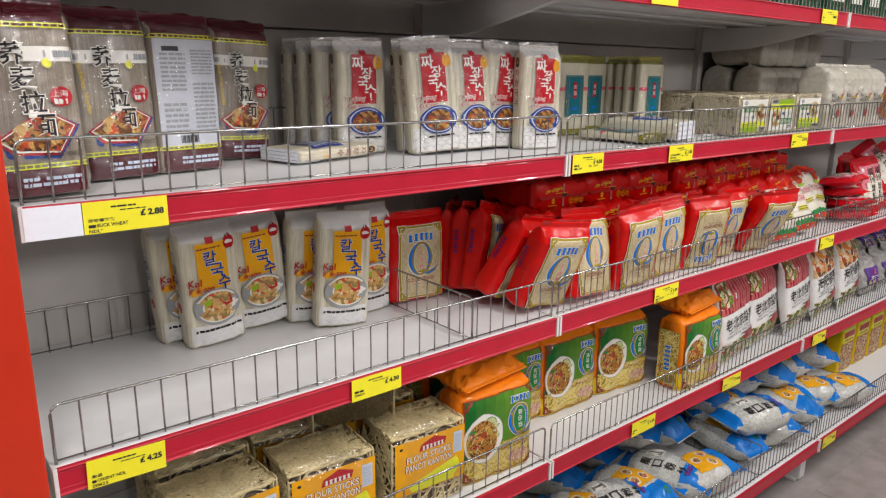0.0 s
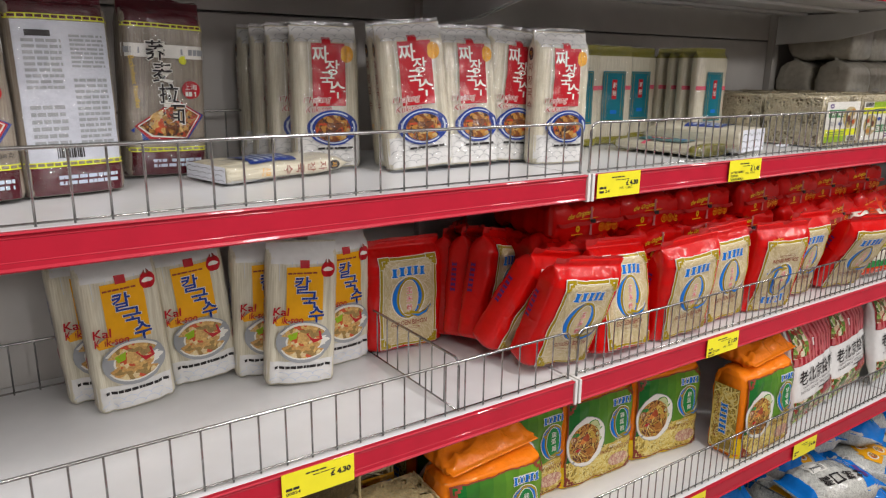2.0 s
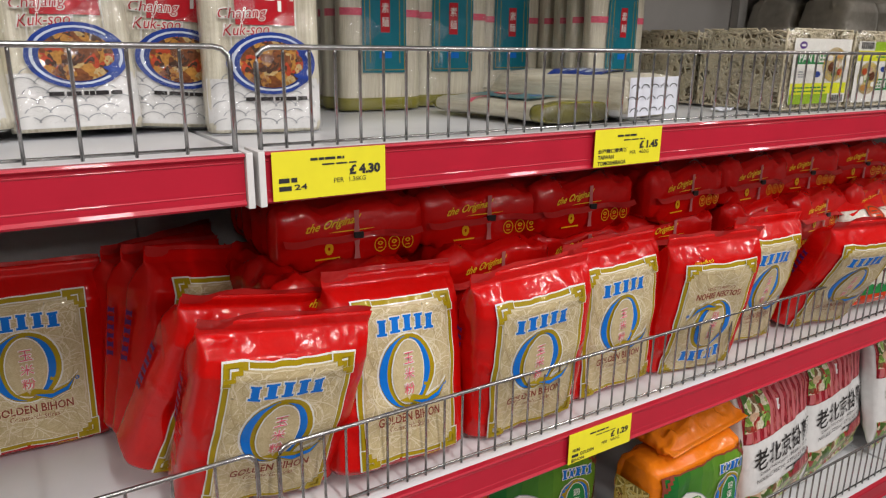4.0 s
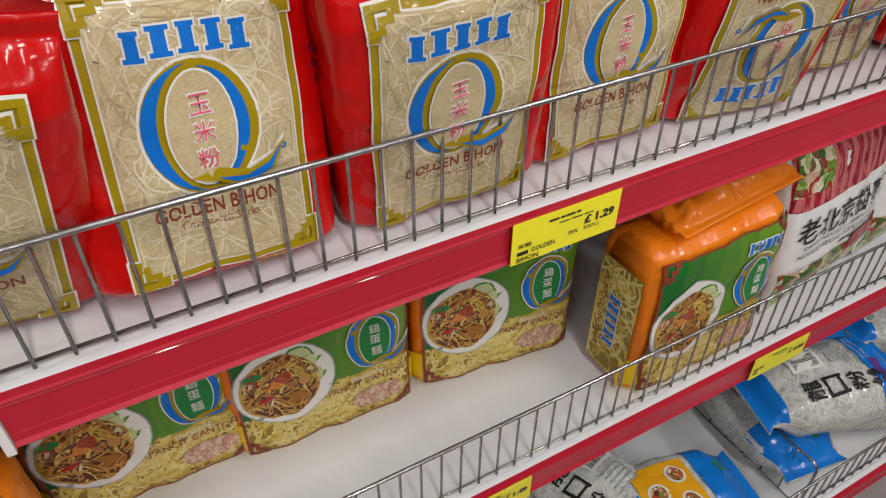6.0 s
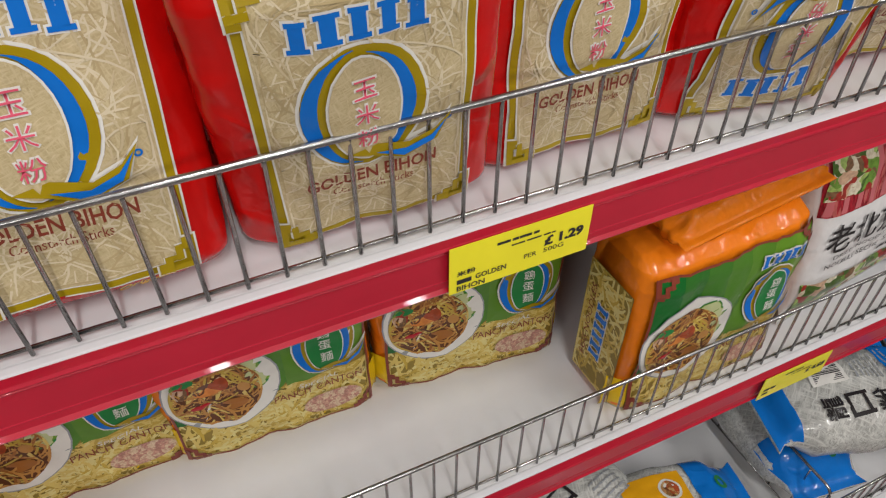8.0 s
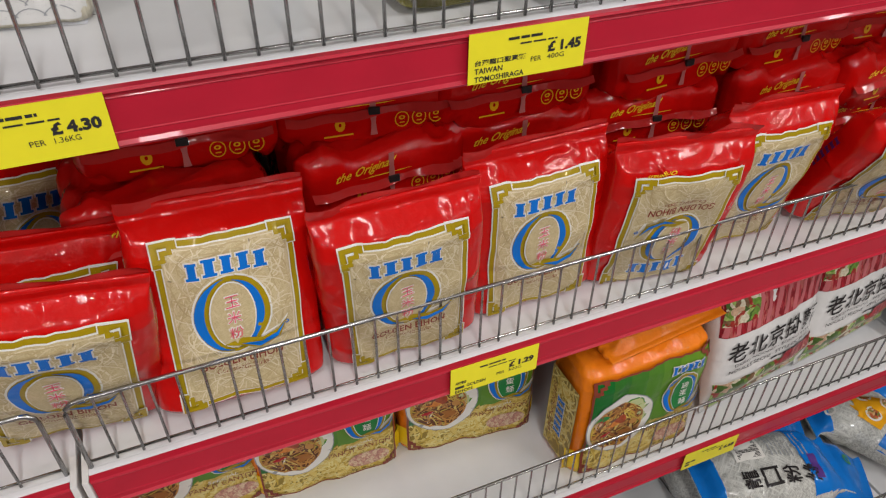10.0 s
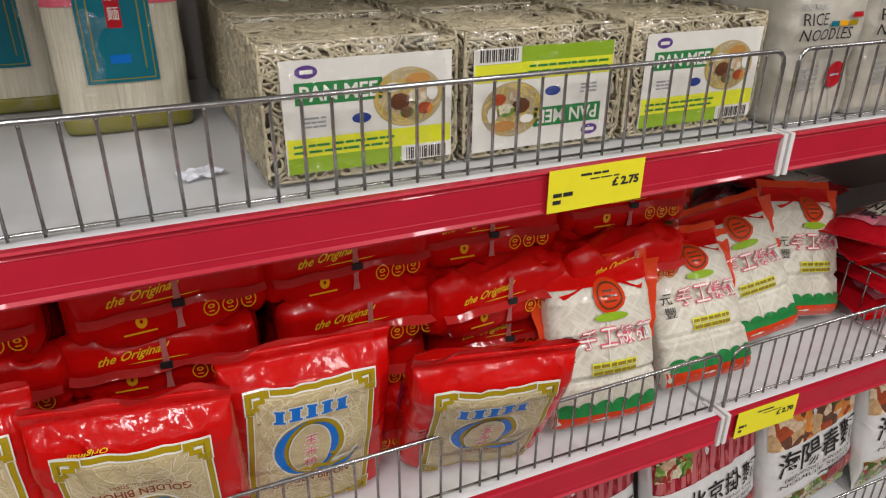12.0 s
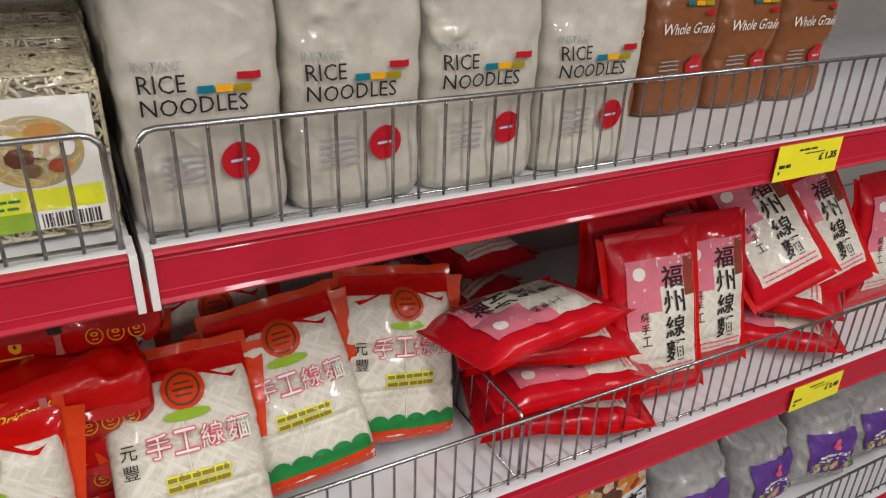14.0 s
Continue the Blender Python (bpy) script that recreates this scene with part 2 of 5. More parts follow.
# ---- building helpers ----
def link(name, verts, faces, mats, parent=None, label="", mids=None, smooth=True, at=None):
    me = bpy.data.meshes.new(name)
    me.from_pydata(verts, [], faces)
    for m in mats if isinstance(mats, (list, tuple)) else [mats]:
        me.materials.append(m)
    if mids is not None:
        me.polygons.foreach_set("material_index", mids)
    me.polygons.foreach_set("use_smooth", [smooth] * len(faces))
    me.update()
    ob = new(name, me)
    ob.parent = parent
    if at is not None:
        ob.matrix_basis = at
    return tagged(ob, label)


def part(name, bm, material, parent=None, label="", smooth=False, at=None):
    me = bpy.data.meshes.new(name)
    bm.to_mesh(me)
    bm.free()
    me.materials.append(material)
    me.polygons.foreach_set("use_smooth", [smooth] * len(me.polygons))
    ob = new(name, me)
    ob.parent = parent
    if at is not None:
        ob.matrix_basis = at
    return tagged(ob, label)


def box(x0, y0, z0, x1, y1, z1, bevel=0.0, seg=2):
    bm = bmesh.new()
    bmesh.ops.create_cube(bm, size=1, matrix=Matrix.Translation(((x0 + x1) / 2, (y0 + y1) / 2, (z0 + z1) / 2)) @ Matrix.Diagonal((x1 - x0, y1 - y0, z1 - z0, 1)))
    if bevel:
        bmesh.ops.bevel(bm, geom=bm.edges[:], offset=bevel, segments=seg, affect="EDGES", profile=0.7)
    return bm


def tube(points, r, sides=6, closed=False):
    """Verts and faces of a round bar along points."""
    pts = [Vector(p) for p in points]
    verts, faces, k = [], [], len(pts)
    for i, p in enumerate(pts):
        a, b = pts[max(0, i - 1)], pts[min(k - 1, i + 1)]
        d = (b - a).normalized()
        u = d.orthogonal().normalized() if abs(d.z) > 0.9 else d.cross(Vector((0, 0, 1))).normalized()
        w = d.cross(u)
        for s in range(sides):
            q = 2 * math.pi * s / sides
            verts.append(p + (u * math.cos(q) + w * math.sin(q)) * r)
    for i in range(k - 1):
        for s in range(sides):
            t = (s + 1) % sides
            faces.append((i * sides + s, i * sides + t, (i + 1) * sides + t, (i + 1) * sides + s))
    faces.append(tuple(range(sides))[::-1])
    faces.append(tuple(range((k - 1) * sides, k * sides)))
    return verts, faces


def thing(name, label, category, group="", kind="", at=None):
    ob = new(name)
    ob.empty_display_size = 0.05
    if at is not None:
        ob.matrix_basis = at
    return tagged(ob, label, category, group, kind)


TEXTS = {}


def letters(s, shear=0.0, fat=0.0):
    """Flat mesh of a line of writing, as points and faces."""
    key = (s, shear, fat)
    if key not in TEXTS:
        c = bpy.data.curves.new("writing", "FONT")
        c.body, c.size, c.resolution_u, c.shear, c.offset = s, 1.0, 2, shear, fat
        o = bpy.data.objects.new("writing", c)
        scene.collection.objects.link(o)
        me = bpy.data.meshes.new_from_object(o.evaluated_get(bpy.context.evaluated_depsgraph_get()))
        v = np.array([tuple(q.co)[:2] for q in me.vertices])
        f = [tuple(p.vertices) for p in me.polygons]
        v = (v - v.min(0)) / (v.max(0) - v.min(0))
        TEXTS[key] = (v, f)
        bpy.data.objects.remove(o)
        bpy.data.meshes.remove(me)
        bpy.data.curves.remove(c)
    return TEXTS[key]


class Art:
    """Flat printing in a pack's own x (across) and z (up), later laid on its skin."""

    def __init__(self):
        self.v, self.f, self.m, self.mats, self.p, self.now = [], [], [], [], [], ""

    def on(self, name):
        """What follows belongs to the part of this name."""
        self.now = name
        return self

    def sort(self, name):
        """The printing part by part: name, points, faces and materials."""
        for key in dict.fromkeys(self.p):
            pick = [i for i, k in enumerate(self.p) if k == key]
            use = sorted({i for j in pick for i in self.f[j]})
            at = {old: k for k, old in enumerate(use)}
            slots = sorted({self.m[j] for j in pick})
            yield (key or name).split("#")[0], [self.v[i] for i in use], [tuple(at[i] for i in self.f[j]) for j in pick], [self.mats[i] for i in slots], [slots.index(self.m[j]) for j in pick]

    def slot(self, m):
        if m not in self.mats:
            self.mats.append(m)
        return self.mats.index(m)

    def put(self, m, pts, faces, layer):
        k, s = len(self.v), self.slot(m)
        self.v += [(x, z, layer) for x, z in pts]
        self.f += [tuple(i + k for i in f) for f in faces]
        self.m += [s] * len(faces)
        self.p += [self.now] * len(faces)
        return self

    def rect(self, m, x0, z0, x1, z1, layer=1, step=0.007, slant=0.0):
        nx, nz = max(1, math.ceil(abs(x1 - x0) / step)), max(1, math.ceil(abs(z1 - z0) / step))
        pts = [(x0 + (x1 - x0) * i / nx + slant * (j / nz), z0 + (z1 - z0) * j / nz) for j in range(nz + 1) for i in range(nx + 1)]
        fs = [(j * (nx + 1) + i, j * (nx + 1) + i + 1, (j + 1) * (nx + 1) + i + 1, (j + 1) * (nx + 1) + i) for j in range(nz) for i in range(nx)]
        return self.put(m, pts, fs, layer)

    def border(self, m, x0, z0, x1, z1, t, layer=2):
        self.rect(m, x0, z0, x1, z0 + t, layer).rect(m, x0, z1 - t, x1, z1, layer)
        return self.rect(m, x0, z0 + t, x0 + t, z1 - t, layer).rect(m, x1 - t, z0 + t, x1, z1 - t, layer)

    def ring(self, m, cx, cz, rx, rz, inner=0.0, layer=2, seg=28, rad=3, ix=None, iz=None, dx=0.0, a0=0.0, a1=360.0):
        """An ellipse, a ring or a crescent whose inner ellipse may be shifted by dx."""
        ix, iz = rx * inner if ix is None else ix, rz * inner if iz is None else iz
        pts, fs = [], []
        for j in range(rad + 1):
            q = j / rad
            for i in range(seg + 1):
                a = radians(a0 + (a1 - a0) * i / seg)
                pts.append((cx + dx * (1 - q) + (ix + (rx - ix) * q) * math.cos(a), cz + (iz + (rz - iz) * q) * math.sin(a)))
        for j in range(rad):
            for i in range(seg):
                fs.append((j * (seg + 1) + i, (j + 1) * (seg + 1) + i, (j + 1) * (seg + 1) + i + 1, j * (seg + 1) + i + 1))
        return self.put(m, pts, fs, layer)

    def poly(self, m, pts, layer=2):
        return self.put(m, pts, [tuple(range(len(pts)))], layer)

    def text(self, m, s, x0, z0, x1, z1, layer=3, shear=0.0, fat=0.0, turn=0.0, rise=0.0):
        v, f = letters(s, 0.0, fat)
        pts = []
        cx, cz, c, sn = (x0 + x1) / 2, (z0 + z1) / 2, math.cos(radians(turn)), math.sin(radians(turn))
        for a, b in v:
            x, z = (a - 0.5) * (x1 - x0) + shear * (b - 0.5) * (z1 - z0), (b - 0.5) * (z1 - z0) + rise * (a - 0.5)
            pts.append((cx + x * c - z * sn, cz + x * sn + z * c))
        return self.put(m, pts, f, layer)

    def bars(self, m, x0, z0, x1, z1, rows, layer=3, seed=1, fill=0.55):
        """Writing too small to read: broken bars."""
        r = random.Random(seed)
        h = (z1 - z0) / rows
        for j in range(rows):
            x = x0
            while x < x1 - 0.002:
                w = min(x1 - x, r.uniform(0.004, 0.014))
                self.rect(m, x, z0 + j * h, x + w * 0.86, z0 + (j + fill) * h, layer, 0.03)
                x += w
        return self

    def flip(self, W, H):
        """The same printing turned upside down in a W x H area."""
        self.v = [(-x, H - z, q) for x, z, q in self.v]
        return self


class Skin:
    """A bag or packet: rings of rounded cross-section from bottom to top, with soft dents."""

    def __init__(self, W, H, D, prof, n=3.5, dent=0.0025, freq=22.0, seed=0, rings=34, around=60, top=0.0, grooves=()):
        self.top, self.grooves = top, grooves
        self.W, self.H, self.D, self.n, self.dent, self.freq, self.seed, self.rings, self.around = W, H, D, n, dent, freq, seed, rings, around
        self.ts, self.ws, self.ds = (np.array([p[i] for p in prof]) for i in range(3))

    def half(self, z):
        t = min(max(z / self.H, 0), 1)
        return np.interp(t, self.ts, self.ws) * self.W / 2, np.interp(t, self.ts, self.ds) * self.D / 2

    def push(self, x, z, side):
        p = Vector((x * self.freq + self.seed * 3.7, side * 5.1 + self.seed, z * self.freq))
        q = Vector((x * self.freq * 2.3 - self.seed, side * 3.3, z * self.freq * 1.1 + x * 20))
        more = 1 + self.top * max(0.0, min(1.0, (z / self.H - 0.86) / 0.06)) if side < 5 else 1
        return self.dent * more * (noise.noise(p) + 0.7 * (0.5 - abs(noise.noise(q)) * 1.6))

    def point(self, x, z, off=0.0, back=False):
        hw, hd = self.half(z)
        k = min(abs(x) / max(hw, 1e-5), 0.999)
        edge = (1 - k ** self.n) ** (1 / self.n)
        y = hd * edge + self.push(x, z, 1 if back else -1) * min(1, edge * 1.3) * min(1, hd * 90) + off
        y -= min(1, hd * 50) * sum(0.005 * math.exp(-((x - g) / 0.0045) ** 2) for g in self.grooves)
        return (x, y if back else -y, z)

    def body(self, name, material, parent, label="", z0=0.0, z1=None):
        z1 = self.H if z1 is None else z1
        verts, faces, M, R = [], [], self.around, self.rings
        knots = sorted({round(z0 + (z1 - z0) * i / R, 5) for i in range(R + 1)} | {round(t * self.H, 5) for t in self.ts if z0 < t * self.H < z1})
        for z in knots:
            hw, hd = self.half(z)
            for i in range(M):
                a = 2 * math.pi * i / M
                c, s = math.cos(a), math.sin(a)
                x = hw * math.copysign(abs(c) ** (2 / self.n), c)
                side = self.push(x * 0.2, z, 9) * 0.6 * (1 if hd > 0.006 else 0)
                p = self.point(x, z, 0, s > 0)
                verts.append((x + math.copysign(side, x) * (abs(c) ** 2), p[1], z))
        R = len(knots) - 1
        for j in range(R):
            for i in range(M):
                k = (i + 1) % M
                faces.append((j * M + i, j * M + k, (j + 1) * M + k, (j + 1) * M + i))
        faces.append(tuple(range(M))[::-1])
        faces.append(tuple(range(R * M, R * M + M)))
        return link(name, verts, faces, material, parent, label)

    def lay(self, name, art, parent, label="", back=False, lift=0.0014):
        main = None
        for key, pts, faces, mats, mids in sorted(art.sort(name), key=lambda e: e[0] != name):
            verts = [self.point(x, z, lift + 0.0005 * q, back) for x, z, q in pts]
            ob = link(key, verts, faces, mats, main or parent, label if key == name else "", mids)
            if key == "strand_print":
                tagged(ob, "printed noodle strands", kind="stuff")
            main = ob if key == name else main


BOXY = [(0, 0.97, 0.9), (0.03, 1, 1), (0.85, 1, 1), (0.9, 0.98, 0.9), (0.935, 0.97, 0.35), (0.955, 0.98, 0.07), (1, 0.99, 0.05)]
GUSSET = [(0, 0.96, 0.86), (0.03, 1, 1), (0.5, 1, 1.02), (0.8, 0.99, 0.95), (0.87, 0.97, 0.7), (0.92, 0.97, 0.28), (0.94, 0.99, 0.05), (1, 1.0, 0.04)]
PILLOW = [(0, 1, 0.04), (0.05, 1, 0.05), (0.09, 0.98, 0.3), (0.2, 0.96, 0.85), (0.5, 0.95, 1), (0.8, 0.96, 0.85), (0.91, 0.98, 0.3), (0.95, 1, 0.05), (1, 1, 0.04)]
BLOCK = [(0, 0.97, 0.96), (0.04, 1, 1), (0.96, 1, 1), (1, 0.97, 0.95)]

# ---- the setting ----
BAYS = [(-0.988, -0.002), (0.002, 1.248), (1.252, 2.498), (2.502, 3.748)]
A, B, C, D, E = 1.19, 0.84, 0.49, 0.16, 1.54   # lip tops of the shelves
part("floor", box(-4, -6, -0.1, 7, 0.6, 0), FLOOR)
tagged(bpy.data.objects["floor"], "grey-beige glossy shop floor", "floor", kind="structure")
tagged(part("ceiling", box(-4, -6, CEILING, 7, 0.6, CEILING + 0.1), PLASTER), "plain white shop ceiling", "ceiling", kind="structure")
tagged(part("wall_north", box(-4, 0.55, 0, 7, 0.6, CEILING), PLASTER), "plain wall behind the shelving", "wall", kind="structure")
tagged(part("wall_south", box(-4, -6.1, 0, 3.0, -6, CEILING), WALL), "plain grey wall across the aisle", "wall", kind="structure")
# unseen partition, added to block the far lamps from the lower shelves
tagged(part("wall_aisle", box(-4, -2.5, 0, 7, -2.4, 1.6), WALL), "unseen grey partition added to keep far lamp light off the low shelves", "wall", kind="structure")
# unseen pale piece of wall, added as a reflector for the glossy price strips
tagged(part("wall_southeast", box(3.0, -6.1, 0, 7, -6, CEILING), PLASTER), "unseen pale wall added to reflect in the price strips", "wall", kind="structure")
tagged(part("wall_west", box(-4.1, -6, 0, -4, 0.55, CEILING), WALL), "plain pale end wall", "wall", kind="structure")
tagged(part("wall_east", box(7, -6, 0, 7.1, 0.55, CEILING), PLASTER), "plain pale end wall", "wall", kind="structure")
for lx, ly, watts in LAMPS:
    f = thing("ceiling_light", "white ceiling strip light housing", "lamp", "ceiling strip lights", at=pose(lx, ly, CEILING))
    part("housing", box(-0.16, -0.8, -0.07, 0.16, 0.8, -0.001, 0.01), PLASTER, f)

# back panels of the bays, with a seam, and the uprights between them
for i, (x0, x1) in enumerate(BAYS):
    w = thing("back_panel", "off-white metal back panel of the shelving bay", "panel", "back panels", "structure", pose(x0, 0.5, 0))
    for z0, z1 in ((0.02, 0.735), (0.738, 1.087), (1.09, 1.438), (1.442, 2.1)):
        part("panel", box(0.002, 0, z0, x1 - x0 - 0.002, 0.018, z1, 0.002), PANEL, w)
for x in (-0.995, 0.0, 1.25, 2.5):
    u = thing("shelf_upright", "slim off-white slotted upright between shelving bays", "upright", "shelf uprights", "structure", pose(x, 0.478, 0))
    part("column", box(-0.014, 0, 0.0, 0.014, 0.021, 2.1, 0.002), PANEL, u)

post = thing("end_post", "tall glossy orange-red end panel of the shelving run", "post", at=pose(-0.998, 0, 0))
part("front_face", box(-0.26, -0.035, 0, 0, 0.0, 2.1, 0.004), POST, post)
part("side_face", box(-0.03, 0.0, 0, 0, 0.5, 2.1), PANEL, post, "off-white inner side")


def shelf(x0, x1, top, lip_y=0.0, depth=0.485):
    """One metal shelf with its red price strip and white end caps."""
    s = thing("shelf", "off-white metal shelf with a crimson price strip", "shelf", "shelves of the run", at=pose(x0, lip_y, top))
    w = x1 - x0
    part("deck", box(0.001, 0.012, -0.026, w - 0.001, depth, -0.002, 0.002), SHELF, s)
    part("front_edge", box(0.001, 0.0035, -0.024, w - 0.001, 0.0115, 0.0, 0.002), EDGE, s, "rolled white front edge")
    for j in range(3):
        part("stiffener", box(0.02, 0.1 + j * 0.14, -0.034, w - 0.02, 0.13 + j * 0.14, -0.0265, 0.002), SHELF, s)
    # price strip: a shallow channel with lips at top and bottom
    sec = [(0.003, 0.0), (-0.0035, 0.0), (-0.0045, -0.002), (-0.0015, -0.0045), (-0.0012, -0.006), (-0.0017, -0.0068), (-0.001, -0.0078), (-0.001, -0.030), (-0.0014, -0.0308), (-0.001, -0.0316), (-0.0011, -0.0365), (-0.0018, -0.0375), (-0.003, -0.0392), (-0.002, -0.041), (0.003, -0.041)]
    vs = [(x, y, z) for x in (0.006, w - 0.006) for y, z in sec]
    k = len(sec)
    fs = [(i, i + 1, k + i + 1, k + i) for i in range(k - 1)] + [(k - 1, 0, k, 2 * k - 1), tuple(range(k)), tuple(range(k, 2 * k))[::-1]]
    link("price_strip", vs, fs, STRIP, s, smooth=False)
    for e in (0.0, w - 0.0055):
        part("end_cap", box(e, -0.005, -0.043, e + 0.0055, 0.03, 0.001, 0.001), CAP, s)
    return s


def bracket(x, top):
    b = thing("shelf_bracket", "white sloping metal shelf bracket", "bracket", "shelf brackets", at=pose(x, 0, top))
    vs = [(dx, y, z) for dx in (-0.003, 0.003) for y, z in ((0.04, -0.03), (0.476, -0.03), (0.476, -0.11), (0.3, -0.1), (0.04, -0.045))]
    fs = [(0, 1, 2, 3, 4), (9, 8, 7, 6, 5)] + [(i, 5 + i, 5 + (i + 1) % 5, (i + 1) % 5) for i in range(5)]
    link("plate", vs, fs, SHELF, b, smooth=False)


WIREMESH = {}


def fence(x0, x1, y, z, h=0.078, along=True, label="low zinc wire fence along the shelf edge", step=0.0357):
    """A riser of upright wires between two rails, its upper corners rounded."""
    w = x1 - x0
    f = thing("wire_fence" if along else "wire_divider", label, "wire fence" if along else "wire divider", "shelf fences" if along else "shelf dividers",
              at=pose(x0, y, z) if along else pose(x0, y, z, 0, 0, 90))
    r = 0.012
    arc = [(r - r * math.cos(a), 0, h - r + r * math.sin(a)) for a in (0, 0.5, 1.05, math.pi / 2)]
    top = [(0, 0, 0)] + arc + [(w - p[0], 0, p[2]) for p in arc[::-1]] + [(w, 0, 0)]
    link("top_rail", *tube(top, 0.0022, 8), WIRE, f)
    link("bottom_rail", *tube([(0.001, 0.0042, 0.003), (w - 0.001, 0.0042, 0.003)], 0.0014), WIRE, f)
    n = round(w / step)
    key = round(h, 3)
    if key not in WIREMESH:
        vs, fs = tube([(0, 0.0, 0), (0, 0.0, h - 0.005), (0, -0.0012, h - 0.0015)], 0.0014, 6)
        me = bpy.data.meshes.new("wire")
        me.from_pydata(vs, [], fs)
        me.materials.append(WIRE)
        me.polygons.foreach_set("use_smooth", [True] * len(fs))
        WIREMESH[key] = me
    for i in range(1, n):
        o = new("wire", WIREMESH[key])
        o.parent = f
        o.location = (w * i / n, 0.0018, 0)
    return f


def price_label(x, z, y, w, h, rows, price="", tilt=0.0, per=""):
    """A yellow shelf-edge card: readable words as letters, the rest as bars."""
    p = thing("price_label", "yellow printed price card on the shelf strip" + (", reading %s pounds" % price[2:] if price else ""), "price label", "price labels", at=pose(x, y - 0.0062, z, 0, tilt, 0))
    bm = box(0, 0, -h, w, 0.0006, 0)
    part("card", bm, YELLOW, p)
    a = Art()
    a.bars(BLACK, w * 0.32, -h * 0.22, w * 0.62, -h * 0.12, 1, seed=len(price) + int(x * 90))
    a.bars(BLACK, w * 0.42, -h * 0.33, w * 0.74, -h * 0.27, 1, seed=int(x * 70))
    if price:
        a.text(BLACK, price, w * 0.66, -h * 0.58, w * 0.95, -h * 0.36, fat=0.05)
    else:
        a.rect(BLACK, w * 0.7, -h * 0.56, w * 0.92, -h * 0.4)
    if per:
        a.text(BLACK, "PER", w * 0.52, -h * 0.72, w * 0.61, -h * 0.62)
        a.text(BLACK, per, w * 0.66, -h * 0.72, w * 0.81, -h * 0.62)
    for i, s in enumerate(rows):
        z1 = -h * (0.52 + 0.165 * i)
        if s.startswith("#"):
            bar, _, word = s.rpartition("# ")
            end = w * (0.05 + 0.016 * (len(bar) + 2))
            a.bars(BLACK, w * 0.05, z1 - h * 0.12, end, z1, 1, seed=i + 5, fill=0.8)
            if len(word) > 1:
                a.text(BLACK, word, end, z1 - h * 0.115, end + w * 0.036 * len(word), z1, fat=0.02)
        else:
            a.text(BLACK, s, w * 0.05, z1 - h * 0.115, w * min(0.5, 0.06 + 0.037 * len(s) * (1.6 if ord(s[0]) > 9999 else 1)), z1, fat=0.02)
    vs = [(q[0], -0.0004, q[1]) for q in a.v]
    link("print", vs, a.f, a.mats, p, "small black print", a.m, smooth=False)
    return p


for i, (x0, x1) in enumerate(BAYS):
    for top in (A, B, C, E):
        shelf(x0, x1, top)
        bracket(x0 + 0.004, top)
        bracket(x1 - 0.004, top)
    shelf(x0, x1, D, -0.1, 0.585)
    foot = thing("base_foot", "white metal base foot under the lowest shelf", "foot", "base feet", at=pose(x1 - 0.02, -0.07, 0))
    part("leg", box(-0.02, 0, 0.012, 0.02, 0.5, 0.12, 0.003), SHELF, foot)
    part("pad", box(-0.025, 0.01, 0.0, 0.025, 0.06, 0.012, 0.003), CAP, foot)
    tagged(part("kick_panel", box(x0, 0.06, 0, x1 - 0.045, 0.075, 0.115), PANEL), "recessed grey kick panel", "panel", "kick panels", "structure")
FENCE_Y = 0.012
for x0, x1 in BAYS:
    for top in (A, B, C, E):
        fence(x0 + 0.008, x1 - 0.008, FENCE_Y, top, {A: 0.079, B: 0.084, C: 0.086, E: 0.08}[top], step=0.0357 if x0 < -0.5 else 0.0222)
    fence(x0 + 0.008, x1 - 0.008, -0.088, D, 0.078, step=0.0357 if x0 < -0.5 else 0.0222)
fence(-0.975, -0.25, 0.44, B, 0.085, label="zinc wire fence at the back of the shelf")
fence(-0.975, -0.25, 0.44, A, 0.085, label="zinc wire fence at the back of the shelf")
fence(-0.235, 0.085, 0.018, B, 0.085, along=False, label="zinc wire divider across the shelf")
fence(1.589, 1.9, 0.018, B, 0.085, along=False, label="zinc wire divider across the shelf")
fence(0.875, 1.2, -0.08, D, 0.1, along=False, label="zinc wire divider across the lowest shelf")

W, H = 0.1, 0.039
price_label(-0.918, A - 0.001, 0, 0.105, H + 0.002, ["珍味蕎麥麵", "# # # BUCK WHEAT", "NDL*"], "£ 2.88")
tagged(link("blank_label", [(-0.984, -0.006, A - 0.001), (-0.919, -0.006, A - 0.001), (-0.919, -0.006, A - 0.042), (-0.984, -0.006, A - 0.042), (-0.984, -0.0055, A - 0.001), (-0.919, -0.0055, A - 0.001), (-0.919, -0.0055, A - 0.042), (-0.984, -0.0055, A - 0.042)],
     [(0, 1, 2, 3), (7, 6, 5, 4), (0, 4, 5, 1), (3, 2, 6, 7)], PAPER, smooth=False), "blank white card in the shelf strip", "price label")
price_label(0.012, A, 0, W, H, ["# # # # # #", "# # # #  24"], "£ 4.30", per="1.36KG")
price_label(0.357, A, 0, W, H, ["台灣龍口聖素麵", "TAIWAN", "TOMOSHIRAGA"], "£ 1.45", per="400G")
price_label(0.972, A, 0, W, H, ["# # # # # # # #", "# # # #"], "£ 2.75")
price_label(1.862, A, 0, W, H, ["# # # # # # #", "# #"], "£ 1.35")
price_label(-0.948, B, 0, 0.104, H + 0.003, ["東昌", "# # ORIENT NDL", "00825"], "£ 4.25", tilt=1.5)
price_label(-0.53, B, 0, 0.104, H + 0.001, ["# # # # # # #", "00824"], "£ 4.30")
